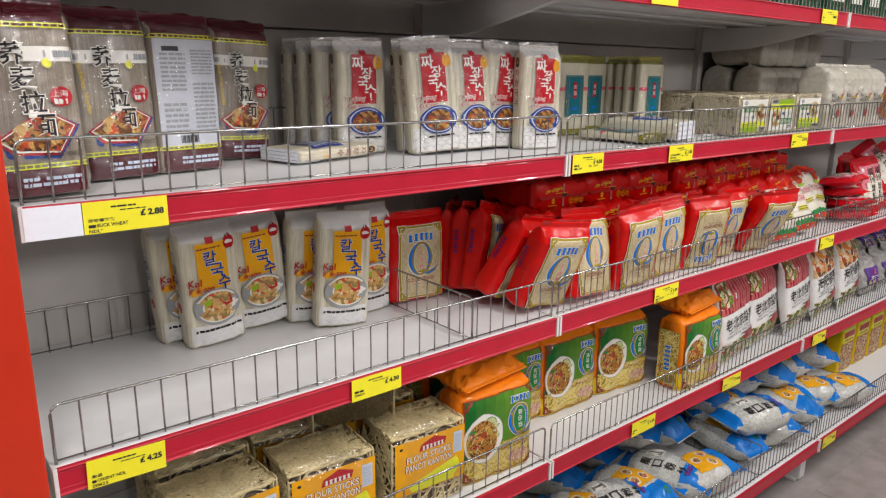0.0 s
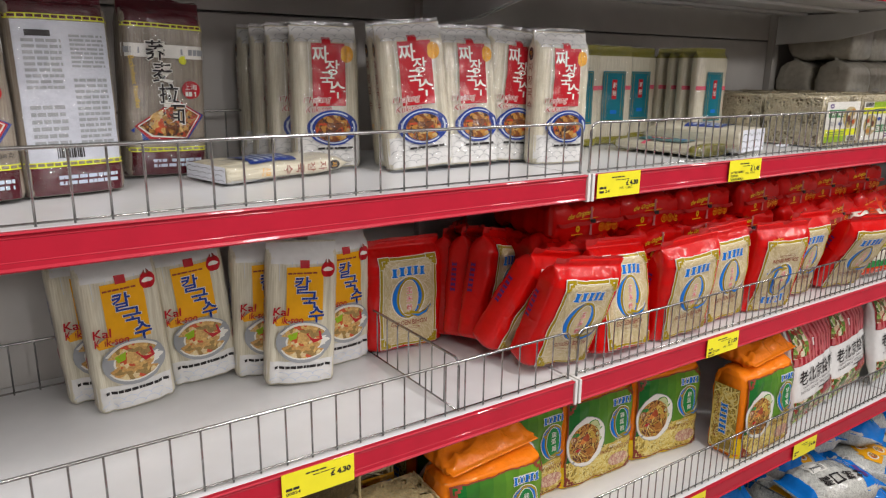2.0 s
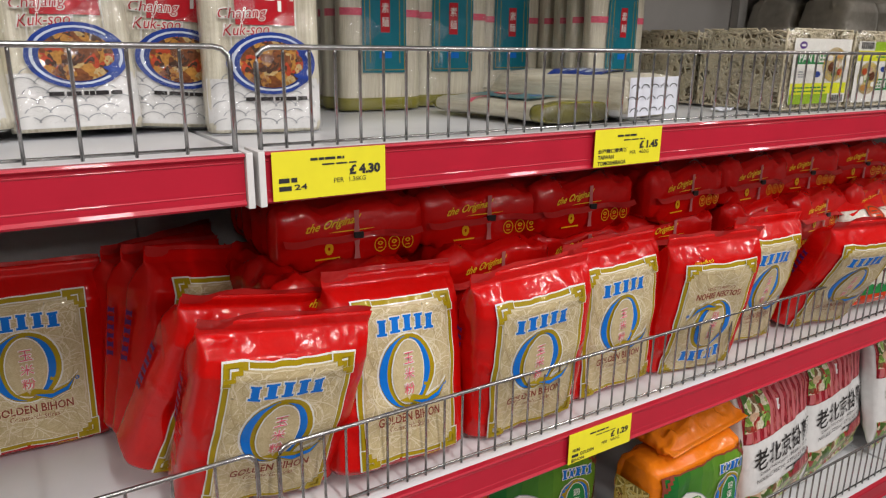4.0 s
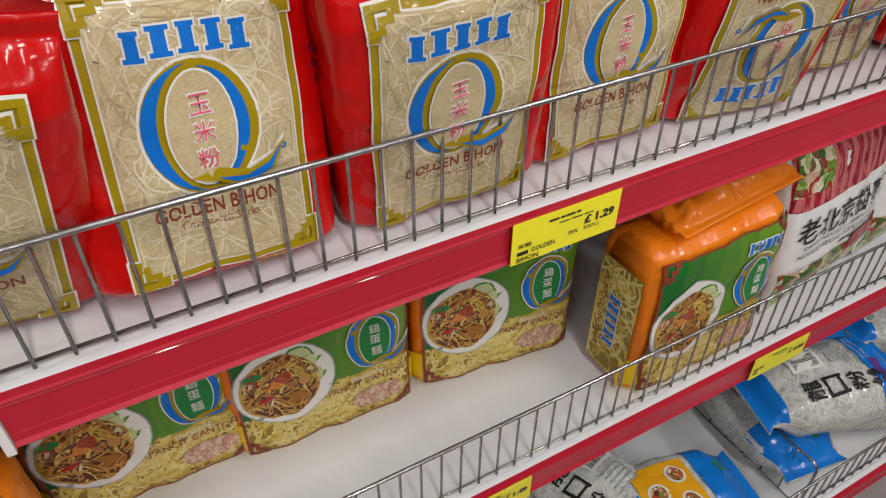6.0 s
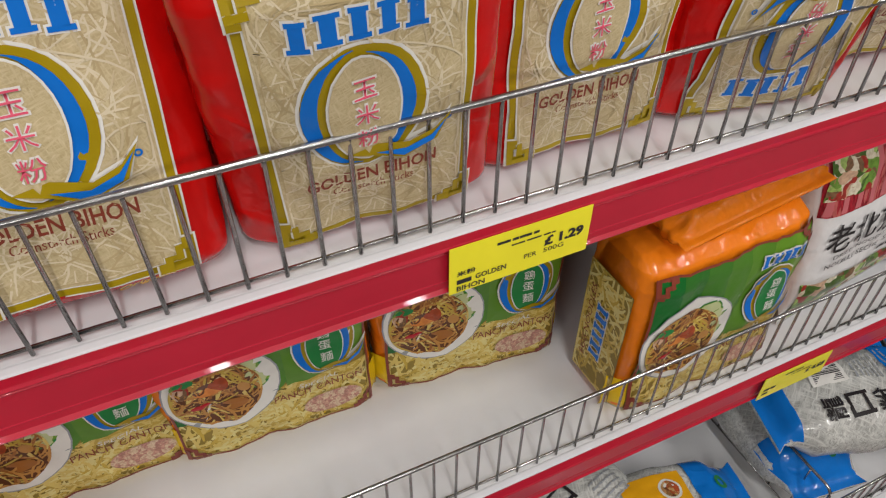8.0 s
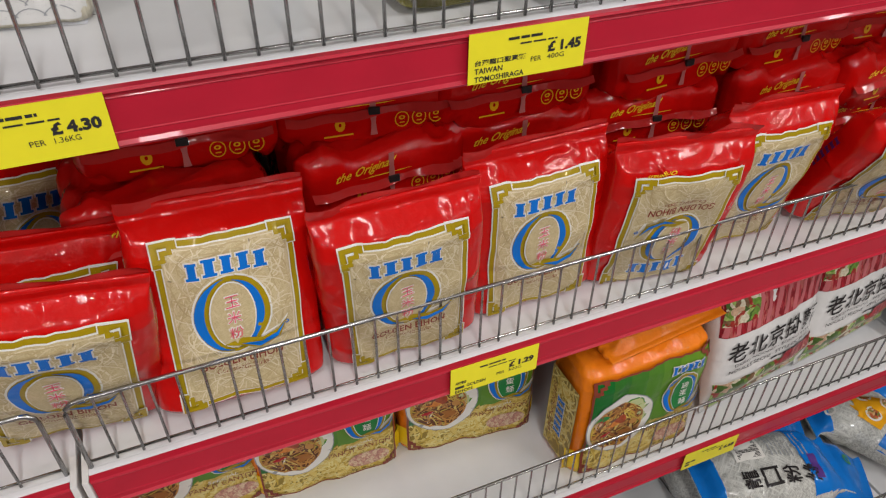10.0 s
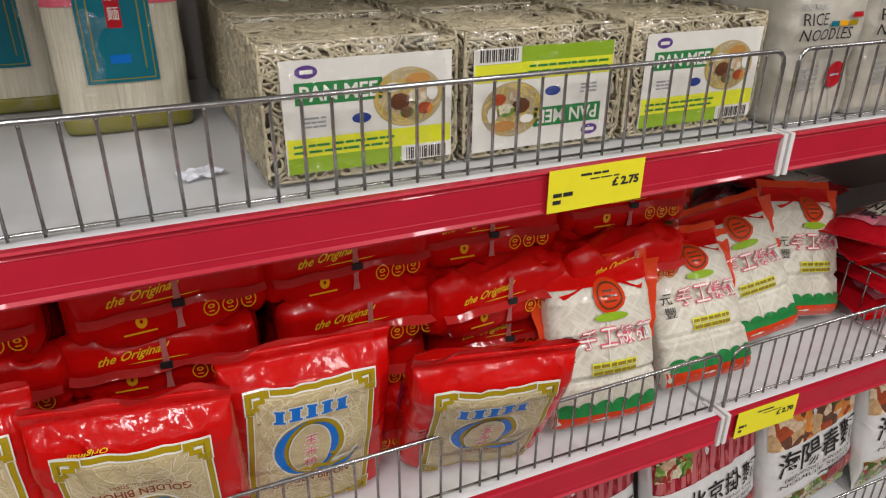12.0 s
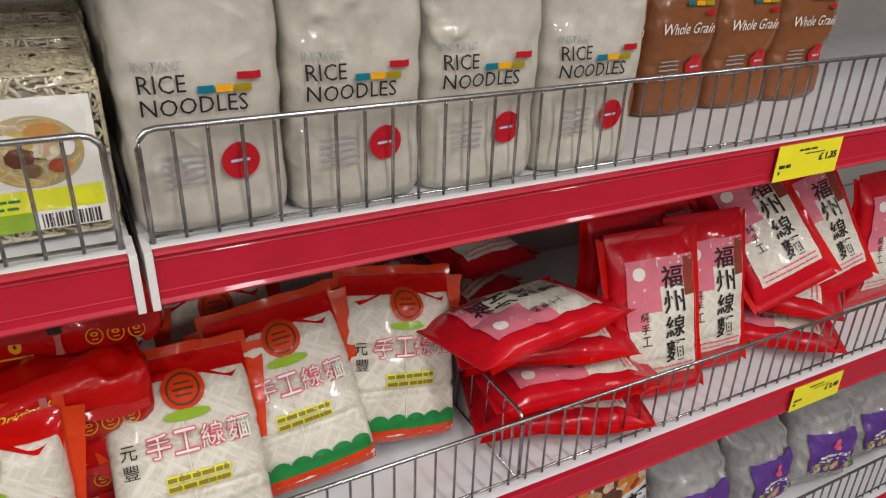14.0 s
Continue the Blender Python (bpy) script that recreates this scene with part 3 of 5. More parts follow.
price_label(0.349, B, 0, 0.102, H, ["米粉", "# # # # GOLDEN", "BIHON"], "£ 1.29", per="500G")
price_label(1.268, B, 0, W, H, ["# # # # #", "# # #"], "£ 2.70")
price_label(2.009, B, 0, W, H, ["# # # # # #", "# # #"], "£ 2.40")
price_label(0.300, C, 0, W, H, ["# # # # # #", "# # #"], "£ 1.49")
price_label(0.737, C, 0, W, H, ["# # # # # # #", "# # # #"], "£ 4.68")
price_label(1.32, C, 0, W, H, ["# # # # #", "# # #"], "")
price_label(1.27, D, -0.1, W, H, ["# # # # #", "# # #"], "")
price_label(0.24, E, 0, W, H, ["# # # # #", "# # #"], "")
price_label(1.06, E, 0, W, H, ["# # # # #", "# # #"], "")

# ---- the goods: one function for each kind ----
MADE = {}


SIZE = {"knife": 1.045, "thread": 1.04, "canton": 1.04}   # how much larger a kind of pack is than its drawing


def stock(kind, make, x, y, z, yaw=0.0, lean=0.0, roll=0.0, label=""):
    """Stands (or lays, with a lean of -90) one more pack of a kind; the first builds it, the rest copy it."""
    m = pose(x, y, z, 0, 0, yaw) @ pose(0, 0, 0, 0, roll, 0) @ pose(0, 0, 0, lean, 0, 0)
    if kind not in MADE:
        MADE[kind] = make()
        MADE[kind].matrix_basis = m @ Matrix.Scale(SIZE.get(kind, 1.0), 4)
        ob = MADE[kind]
    else:
        ob = copy_thing(MADE[kind], m)
    return tagged(ob, label)


def fin(parent, W, z, material, h=0.012, seed=0, y=0.0, label="crimped seal"):
    """A thin, wavy crimped seal standing on the end of a bag."""
    n, vs, fs = 22, [], []
    for j in range(3):
        for i in range(n + 1):
            x = -W / 2 + W * i / n
            vs.append((x, y + 0.004 * noise.noise((x * 30, seed, j * 0.4)) * (0.4 + j), z + h * j / 2 + 0.002 * noise.noise((x * 40, seed, 5))))
    for j in range(2):
        for i in range(n):
            a = j * (n + 1) + i
            fs.append((a, a + 1, a + n + 2, a + n + 1))
    k = len(vs)
    vs += [(x, yy + 0.0007, zz) for x, yy, zz in vs]
    fs += [tuple(i + k for i in f[::-1]) for f in fs]
    link("seal", vs, fs, material, parent, label)


I_STRAW = ink("straw_ink", (0.66, 0.50, 0.14))
I_PASTA = ink("pasta_ink", (0.52, 0.36, 0.06))
I_LEMONY = ink("pale_straw_ink", (0.70, 0.60, 0.24))
I_CREAMY = ink("cream_ink", (0.66, 0.57, 0.39))
I_BEIGE = ink("beige_ink", (0.57, 0.47, 0.29))
I_TAN = ink("tan_ink", (0.46, 0.36, 0.19))
I_SHADE = ink("deep_olive_ink", (0.26, 0.18, 0.03))
I_PEAR = ink("pear_ink", (0.50, 0.54, 0.27))
I_SAUCE = ink("sauce_ink", (0.34, 0.13, 0.03))
I_RUST = ink("rust_noodle_ink", (0.50, 0.24, 0.06))
I_UMBER = ink("umber_ink", (0.12, 0.04, 0.015))


def strand_print(a, tones, count, cx, cz, rx, rz, width, length, layer, seed, oval=False):
    """A printed photograph of noodles: many short curling strips in a box or an oval."""
    r = random.Random(seed)
    for k in range(count):
        while True:
            u, v = r.uniform(-1, 1), r.uniform(-1, 1)
            if not oval or u * u + v * v < 1:
                break
        x, z, q, bend = cx + u * rx, cz + v * rz, r.uniform(0, 6.28), r.uniform(-0.9, 0.9)
        pts, n = [], 7
        for i in range(n + 1):
            w = width * (0.5 if i in (0, n) else 1) * r.uniform(0.42, 0.55)
            px, pz = min(max(x, cx - rx), cx + rx), min(max(z, cz - rz), cz + rz)
            if oval:
                d = math.hypot((x - cx) / rx, (z - cz) / rz)
                if d > 1:
                    px, pz = cx + (x - cx) / d, cz + (z - cz) / d
            pts += [(px - math.sin(q) * w, pz + math.cos(q) * w), (px + math.sin(q) * w, pz - math.cos(q) * w)]
            x, z, q = x + math.cos(q) * length / n, z + math.sin(q) * length / n, q + bend * 0.55 + r.uniform(-0.2, 0.2)
        a.put(tones[k % len(tones)], pts, [(2 * i, 2 * i + 1, 2 * i + 3, 2 * i + 2) for i in range(n)], layer + 0.9 * k / count)


def key_corner(a, m, x, z, sx, sz, s, layer):
    """A stepped fret ornament in a frame's corner."""
    for u0, v0, u1, v1 in ((0, 0, 3, 0.7), (0, 0, 0.7, 3), (2.3, 0, 3, 1.9), (1.2, 1.2, 3, 1.9), (0, 2.3, 1.9, 3), (1.2, 1.2, 1.9, 3), (3, 0, 3.7, 1.2), (0, 3, 1.2, 3.7)):
        xs, zs = sorted((x + sx * u0 * s, x + sx * u1 * s)), sorted((z + sz * v0 * s, z + sz * v1 * s))
        a.rect(m, xs[0], zs[0], xs[1], zs[1], layer, 0.05)


def word_shape(a, x0, z0, x1, z1, count, layer, face=None, rim=None, arch=0.0):
    """A logo word reduced to stout waisted blocks with a pale rim."""
    face, rim = face or I_BLUE, rim or I_WHITE
    w = (x1 - x0) / count
    for i in range(count):
        c = x0 + w * (i + 0.5)
        up = arch * (1 - ((i + 0.5) / count * 2 - 1) ** 2)
        a.on("wordmark_block#%d" % i)
        mid, tall = (z0 + z1) / 2 + up, (z1 - z0) / 2
        for m, g, q in ((rim, 0.0011, layer), (face, 0.0, layer + 1)):
            half = w * (0.36, 0.42, 0.38, 0.37, 0.41)[i % 5]
            for k, wide in ((-0.84, 1.0), (0.84, 1.0 if i % 2 else 0.86)):
                a.rect(m, c - half * wide - g, mid + k * tall - tall * 0.16 - g, c + half * wide + g, mid + k * tall + tall * 0.16 + g, q, 0.008)
            a.rect(m, c - half * 0.62 - g, mid - tall * 0.7, c + half * 0.62 + g, mid + tall * 0.7, q, 0.008)


def big_ring(a, cx, cz, k, window, layer):
    """The large two-coloured ring emblem with a sweeping tail; k scales it."""
    X = lambda v: cx + v * k
    Z = lambda v: cz + v * k
    a.on("ring_outline").ring(I_WHITE, cx, cz, 0.0395 * k, 0.0495 * k, 0, layer)
    tail = [(-0.014, -0.034), (0.006, -0.030), (0.026, -0.036), (0.042, -0.028), (0.053, -0.016), (0.044, -0.038), (0.022, -0.0475), (0.004, -0.040)]
    a.on("ring_tail").poly(I_WHITE, [(X(x + (0.0015 if x > 0 else -0.0015)), Z(z + (0.002 if i < 5 else -0.002))) for i, (x, z) in enumerate(tail)], layer)
    a.on("ring").ring(I_GOLD, cx, cz, 0.0375 * k, 0.0475 * k, 0, layer + 1)
    a.on("blue_crescent#0").ring(I_BLUE, cx, cz, 0.0372 * k, 0.0455 * k, layer=layer + 2, ix=0.0275 * k, iz=0.0452 * k, a0=97, a1=263, seg=16, rad=2)
    a.on("blue_crescent#1").ring(I_BLUE, cx, cz, 0.0315 * k, 0.0428 * k, layer=layer + 2, ix=0.0225 * k, iz=0.0425 * k, a0=-83, a1=83, seg=16, rad=2)
    a.on("inner_rim").ring(I_WHITE, cx, cz, 0.0232 * k, 0.0415 * k, 0, layer + 4)
    a.on("ring_window").ring(window, cx, cz, 0.0218 * k, 0.0400 * k, 0, layer + 5)
    a.on("ring_tail").poly(I_GOLD, [(X(x), Z(z)) for x, z in tail], layer + 6)
    a.on("tail_stripe").poly(I_BLUE, [(X(x), Z(z)) for x, z in ((0.004, -0.037), (0.024, -0.040), (0.040, -0.033), (0.050, -0.021), (0.041, -0.038), (0.022, -0.0455))], layer + 7)


def q_art():
    a = Art().on("fret_border")
    x, z0, z1 = 0.0575, 0.013, 0.188
    a.rect(I_WHITE, -x, z0, x, z1, 1)
    a.rect(I_GOLD, -x + 0.0012, z0 + 0.0012, x - 0.0012, z1 - 0.0012, 2)
    a.rect(I_WHITE, -x + 0.0056, z0 + 0.0056, x - 0.0056, z1 - 0.0056, 3)
    a.on("noodle_window").rect(VERMI, -x + 0.0066, z0 + 0.0066, x - 0.0066, z1 - 0.0066, 4).on("strand_print")
    strand_print(a, (I_CREAMY, I_BEIGE, I_CREAMY, I_TAN), 260, 0, (z0 + z1) / 2, x - 0.0085, (z1 - z0) / 2 - 0.0085, 0.0011, 0.05, 4.05, 21)
    a.on("fret_border")
    for sx, xx in ((1, -x), (-1, x)):
        for sz, zz in ((1, z0), (-1, z1)):
            key_corner(a, I_WHITE, xx - sx * 0.0012, zz - sz * 0.0012, sx, sz, 0.0061, 5)
            key_corner(a, I_GOLD, xx, zz, sx, sz, 0.0055, 6)
    a.on("wordmark")
    word_shape(a, -0.037, 0.149, 0.033, 0.166, 5, 5, arch=0.004)
    a.on("ring_emblem")
    big_ring(a, -0.003, 0.109, 0.86, VERMI, 5)
    for i, s in enumerate("玉米粉"):
        a.on("character#%d" % i)
        a.text(I_WHITE, s, -0.0095, 0.117 - i * 0.0165, 0.0045, 0.131 - i * 0.0165, 11, fat=0.035)
        a.text(I_PINK, s, -0.0085, 0.118 - i * 0.0165, 0.0035, 0.130 - i * 0.0165, 12)
    a.on("lettering")
    a.text(I_BROWN, "GOLDEN BIHON", -0.038, 0.054, 0.036, 0.064, 5, fat=0.02)
    a.on("lettering#2").text(I_BROWN, "Cornstarch Sticks", -0.024, 0.046, 0.022, 0.052, 5)
    a.on("round_mark").ring(I_BLUE, 0.042, 0.088, 0.0022, 0.0022, 0.5, 6, 12, 1)
    a.v = [(x * 1.018, 0.0145 + (z - 0.022) * 0.96, q) for x, z, q in a.v]
    a.on("script").text(I_YELLOW, "Original!", 0.016, 0.0005, 0.046, 0.0055, 2, shear=0.5, rise=0.002, fat=0.01)
    return a


Q_LABEL = "glossy red bag of corn noodles with cream front window"


def q_bag(flip=False, seed=1):
    t = thing("rice_stick_bag", Q_LABEL, "noodle bag", "red noodle bags")
    s = Skin(0.158, 0.2, 0.06, GUSSET, n=4.5, dent=0.0034, freq=22, seed=seed, top=1.6, rings=44, around=84)
    s.body("bag", RED, t)
    a = q_art()
    if flip:
        a.flip(0.158, 0.176)
        a.v = [(x, max(z, 0.003), q) for x, z, q in a.v]
    s.lay("noodle_window", a, t, "cream noodle window with a gold fret border and blue emblem")
    fin(t, 0.156, 0.190, SEAL, 0.014, seed, label="milky crimped top seal")
    side = Art()
    word_shape(side, -0.028, 0.031, 0.028, 0.040, 6, 1, I_PLUM, RED)
    vs = [(-0.0797 - 0.0008 * q, 0.008 - (z - 0.036), 0.11 + x) for x, z, q in side.v]
    link("side_print", vs, side.f, side.mats, t, "dark blue side writing", side.m)
    return t


def q_lying():
    """The same bag lying flat, its folded bottom end to the aisle."""
    t = thing("rice_stick_bag", "red noodle bag lying in a stack, folded end forward", "noodle bag", "red noodle bags")
    prof = [(0, 0.88, 0.5), (0.02, 0.97, 0.86), (0.06, 1, 1), (0.5, 1, 1.0), (0.85, 0.98, 0.85), (0.93, 0.97, 0.2), (1, 1, 0.04)]
    s = Skin(0.17, 0.215, 0.069, prof, n=5, dent=0.015, freq=36, seed=7, rings=30)
    s.body("bag", RED, t)
    a = Art()
    a.text(I_YELLOW, "the Original!", -0.055, 0.006, 0.005, 0.017, 1, shear=0.6, rise=0.006, fat=0.012)
    a.rect(I_YELLOW, -0.03, 0.004, 0.012, 0.0048, 1, slant=0.012)
    for i in range(3):
        a.ring(I_AMBER, 0.03 + i * 0.017, -0.013, 0.0072, 0.0072, 0.86, 1, 16, 1)
        a.ring(I_AMBER, 0.03 + i * 0.017, -0.0115, 0.0032, 0.002, 0.5, 1, 12, 1).rect(I_AMBER, 0.0275 + i * 0.017, -0.0165, 0.0325 + i * 0.017, -0.0155, 1)
    a.ring(I_AMBER, -0.03, -0.011, 0.005, 0.006, 0.3, 1, 10, 1)
    a.rect(I_AMBER, -0.046, -0.021, -0.018, -0.0195, 1)
    link("end_print", [(x, -z * 1.15, -0.0012 - 0.0003 * q) for x, z, q in a.v], a.f, a.mats, t, "amber end printing", a.m)
    vs, fs = [], []
    for i in range(9):
        y = -0.027 + 0.054 * i / 8
        w = 0.0028 + 0.002 * noise.noise((i * 0.7, 3, 1))
        vs += [(0.002 - w, y, -0.0022 - 0.002 * noise.noise((i, 1, 2))), (0.002 + w, y, -0.0022 - 0.002 * noise.noise((i, 4, 2)))]
    for i in range(8):
        fs.append((2 * i, 2 * i + 1, 2 * i + 3, 2 * i + 2))
    link("seal_strip", vs, fs, PALE, t, "pale lengthwise back seal")
    n, vs, fs = 20, [], []
    for j in range(2):
        for i in range(n + 1):
            x = -0.08 + 0.16 * i / n
            vs.append((x, -0.002 + 0.006 * j + 0.008 * noise.noise((x * 25, 2, 0)), -0.004 - 0.006 * j + 0.005 * noise.noise((x * 30, j, 4))))
    for i in range(n):
        fs.append((i, i + 1, n + 2 + i, n + 1 + i))
    link("seal", vs, fs, SEAL, t, "folded crimped end seal")
    part("clip", box(-0.0035, -0.004, -0.0085, 0.0075, 0.003, -0.0055, 0.0006), I_BLACK, t, "small dark seal mark")
    return t


BUCK = fibres("wrapped_buckwheat", (0.30, 0.255, 0.20), (0.20, 0.165, 0.125), 420, 0.25, turns=(0, 3), long=40, wobble=0.1)


def buckwheat(back=False):
    t = thing("buckwheat_noodle_pack", "tall clear and maroon pack of grey-brown buckwheat noodles" if not back else "maroon buckwheat noodle pack turned to its white ingredients side", "noodle pack", "buckwheat noodle packs")
    s = Skin(0.118, 0.246, 0.05, BOXY, n=4, dent=0.002, freq=20, seed=3, grooves=() if back else (-0.033, 0.0, 0.032))
    s.body("pack", BUCK, t)
    a = Art()
    a.rect(DARKRED, -0.0515, 0.206, 0.0515, 0.2415, 1).rect(DARKRED, -0.0515, 0.001, 0.0515, 0.036, 1)
    for z in (0.206, 0.036):
        a.rect(I_LEMON, -0.0515, z - 0.002, 0.0515, z - 0.0005, 2).rect(I_LEMON, -0.0515, z + 0.003, 0.0515, z + 0.0042, 2)
        for i in range(13):
            a.rect(I_LEMON, -0.05 + i * 0.008, z - 0.0005, -0.0485 + i * 0.008, z + 0.003, 2, 0.05)
    if back:
        a.rect(I_MIST, -0.047, 0.04, 0.047, 0.203, 1)
        a.bars(I_GREY, -0.04, 0.125, -0.002, 0.185, 9, 2, 4).bars(I_GREY, 0.006, 0.15, 0.042, 0.19, 8, 2, 5)
        a.bars(I_GREY, -0.04, 0.06, -0.004, 0.11, 6, 2, 6).bars(I_GREY, 0.006, 0.06, 0.042, 0.14, 12, 2, 7)
        a.rect(I_BLACK, -0.036, 0.185, -0.012, 0.192, 2)
        for i in range(14):
            a.rect(I_BLACK, -0.02 + i * 0.002, 0.044, -0.019 + i * 0.002 + 0.0004 * (i % 3), 0.056, 2, 0.05)
    else:
        a.rect(I_WHITE, -0.0515, 0.164, 0.0515, 0.182, 2)
        a.bars(I_GREY, -0.05, 0.169, -0.02, 0.178, 1, 3, 8, 0.9).bars(I_GREY, 0.018, 0.169, 0.05, 0.178, 1, 3, 9, 0.9)
        a.ring(I_LEMON, 0.021, 0.162, 0.006, 0.006, 0, 3, 10, 1)
        for q, m, g in ((2, I_NAVY, 0.0), (3, I_RED, 0.004), (4, I_WHITE, 0.007), (5, DARKDISH, 0.009)):
            a.poly(m, [(-0.047 + g, 0.07 - (0.006 if q == 2 else 0)), (0.01, 0.112 - g - (0.006 if q == 2 else 0)), (0.048 - g, 0.085), (0.02, 0.045 + g), (-0.03 + g, 0.048 + g)], q)
        a.ring(SOUP, 0.0, 0.076, 0.026, 0.018, 0, 6)
        for i, ch in enumerate("荞麦拉面"):
            x = -0.026 + i * 0.007
            z = 0.160 - i * 0.029
            a.text(I_WHITE, ch, x - 0.0015, z - 0.0015, x + 0.0265, z + 0.0285, 7, fat=0.04)
            a.text(I_BLACK, ch, x, z, x + 0.025, z + 0.027, 8, fat=0.012)
        a.ring(I_RED, 0.03, 0.121, 0.0125, 0.0125, 0, 4)
        a.text(I_WHITE, "上海", 0.022, 0.121, 0.038, 0.129, 5)
        a.bars(I_WHITE, 0.022, 0.112, 0.038, 0.119, 1, 5, 3, 0.9)
        a.text(I_YELLOW, "Buckwheat Noodles", -0.075, 0.127, -0.005, 0.133, 5, turn=-85)
        a.text(I_BLACK, "净含量:908克", 0.0, 0.047, 0.045, 0.054, 7)
    a.bars(I_SKY, -0.022, 0.012, 0.042, 0.026, 2, 2, 12, 0.6)
    a.v = [(x * 1.13, z * 1.0165, q) for x, z, q in a.v]
    s.lay("printed_film", a, t, "maroon bands, lettering and dish picture" if not back else "white ingredients panel with grey print")
    fin(t, 0.114, 0.24, DARKRED, 0.008, 4)
    Skin(0.122, 0.248, 0.056, BOXY, n=4, dent=0.003, freq=30, seed=13).body("wrapper", WRAP, t, "clear glossy outer film")
    return t


def scallops(a, m, x0, z0, x1, rows, r=0.011, layer=2, up=1):
    for j in range(rows):
        n = int((x1 - x0) / (1.7 * r))
        for i in range(n):
            cx = x0 + r + i * 1.7 * r + (r * 0.8 if j % 2 else 0)
            if cx + r <= x1 + 0.003:
                a.ring(m, cx, z0 + j * r * 0.75, r, r * 0.75, 0.91, layer, 8, 1, a0=15, a1=165)


def black_bean(D=0.05):
    t = thing("wheat_noodle_pack", "white wave-patterned noodle pack with red name panel and bowl", "noodle pack", "wheat noodle packs")
    s = Skin(0.108, 0.222, D, BOXY, n=4, dent=0.0018, freq=24, seed=5, grooves=(-0.034, 0.034))
    s.body("pack", STICK, t)
    a = Art()
    a.rect(WHITE, -0.053, 0.003, 0.053, 0.05, 1).rect(WHITE, -0.053, 0.196, 0.053, 0.22, 1)
    for x in (-0.03, -0.012, 0.006, 0.03):
        a.rect(I_WHITE, x, 0.052, x + 0.0012, 0.192, 2)
    scallops(a, I_GREY, -0.05, 0.006, 0.05, 6)
    scallops(a, I_GREY, -0.05, 0.194, 0.05, 3)
    a.on("name_panel")
    a.rect(I_RED, -0.025, 0.098, 0.029, 0.194, 3)
    a.rect(I_RED, -0.008, 0.194, 0.006, 0.203, 3)
    a.ring(I_AMBER, 0.032, 0.178, 0.011, 0.013, 0, 3)
    for i, ch in enumerate("짜장국수"):
        a.on("character#%d" % i)
        x, z, k = -0.023 + (0.016 if i in (1, 3) else 0.004 if i == 2 else -0.001) + i * 0.003, 0.164 - i * 0.018, 0.026 if i in (0, 3) else 0.023
        a.text(I_WHITE, ch, x, z, x + k, z + k, 4, fat=0.012)
    a.on("lettering")
    a.text(I_WHITE, "Chajang", -0.041, 0.100, 0.003, 0.114, 4, shear=0.2, fat=0.05, rise=0.002)
    a.text(I_RED, "Chajang", -0.040, 0.101, 0.002, 0.113, 5, shear=0.2, rise=0.002)
    a.text(I_WHITE, "Kuk-soo", -0.036, 0.088, 0.006, 0.100, 4, shear=0.2, fat=0.05, rise=0.002)
    a.text(I_RED, "Kuk-soo", -0.035, 0.089, 0.005, 0.099, 5, shear=0.2, rise=0.002)
    a.on("bowl_picture")
    a.ring(I_NAVY, 0.006, 0.064, 0.041, 0.028, 0, 6)
    a.ring(I_SKY, 0.006, 0.064, 0.037, 0.025, 0.93, 7)
    a.ring(DARKDISH, 0.006, 0.063, 0.030, 0.021, 0, 8)
    a.bars(I_BLACK, -0.02, 0.03, 0.04, 0.034, 1, 6, 2, 0.9)
    s.lay("printed_front", a, t, "red name panel, noodle window and dark noodle bowl")
    s.lay("back_panel_print", Art().rect(I_NAVY, -0.034, 0.05, 0.036, 0.13, 1).bars(I_SKY, -0.03, 0.06, 0.03, 0.12, 5, 2, 4), t, "navy back print", back=True)
    b = Art()
    b.ring(I_BLACK, 0, 0.185, 0.007, 0.011, 0, 1, 12, 1).text(I_AMBER, "자", -0.004, 0.18, 0.004, 0.19, 2)
    for i, ch in enumerate("자장국수"):
        b.text(I_BROWN, ch, -0.007, 0.155 - i * 0.021, 0.007, 0.17 - i * 0.021, 1, fat=0.01)
    b.text(I_AMBER, "소면", -0.006, 0.055, 0.006, 0.07, 1)
    link("side_print", [(-0.0548 - 0.0003 * q, -x, z) for x, z, q in b.v], b.f, b.mats, t, "dark vertical side lettering", b.m)
    e = Art()
    e.rect(PAPER, -0.051, -D * 0.43, 0.051, D * 0.43, 0)
    for j in range(3):
        for i in range(5):
            e.ring(I_BLACK, -0.04 + i * 0.02 + (0.006 if j % 2 else 0), (-0.018 + j * 0.013) * D / 0.05, 0.009, 0.006 * D / 0.05, 0.84, 1, 8, 1, a0=15, a1=165)
    link("end_print", [(x, z, -0.0012 - 0.0004 * q) for x, z, q in e.v], e.f, e.mats, t, "wave pattern on the folded end", e.m)
    Skin(0.112, 0.224, D + 0.007, BOXY, n=4, dent=0.003, freq=32, seed=15).body("wrapper", WRAP, t, "clear glossy outer film")
    fin(t, 0.104, 0.214, clear("clear_fin", 0.25, 0.15), 0.014, 2, label="clear crimped top seal")
    return t


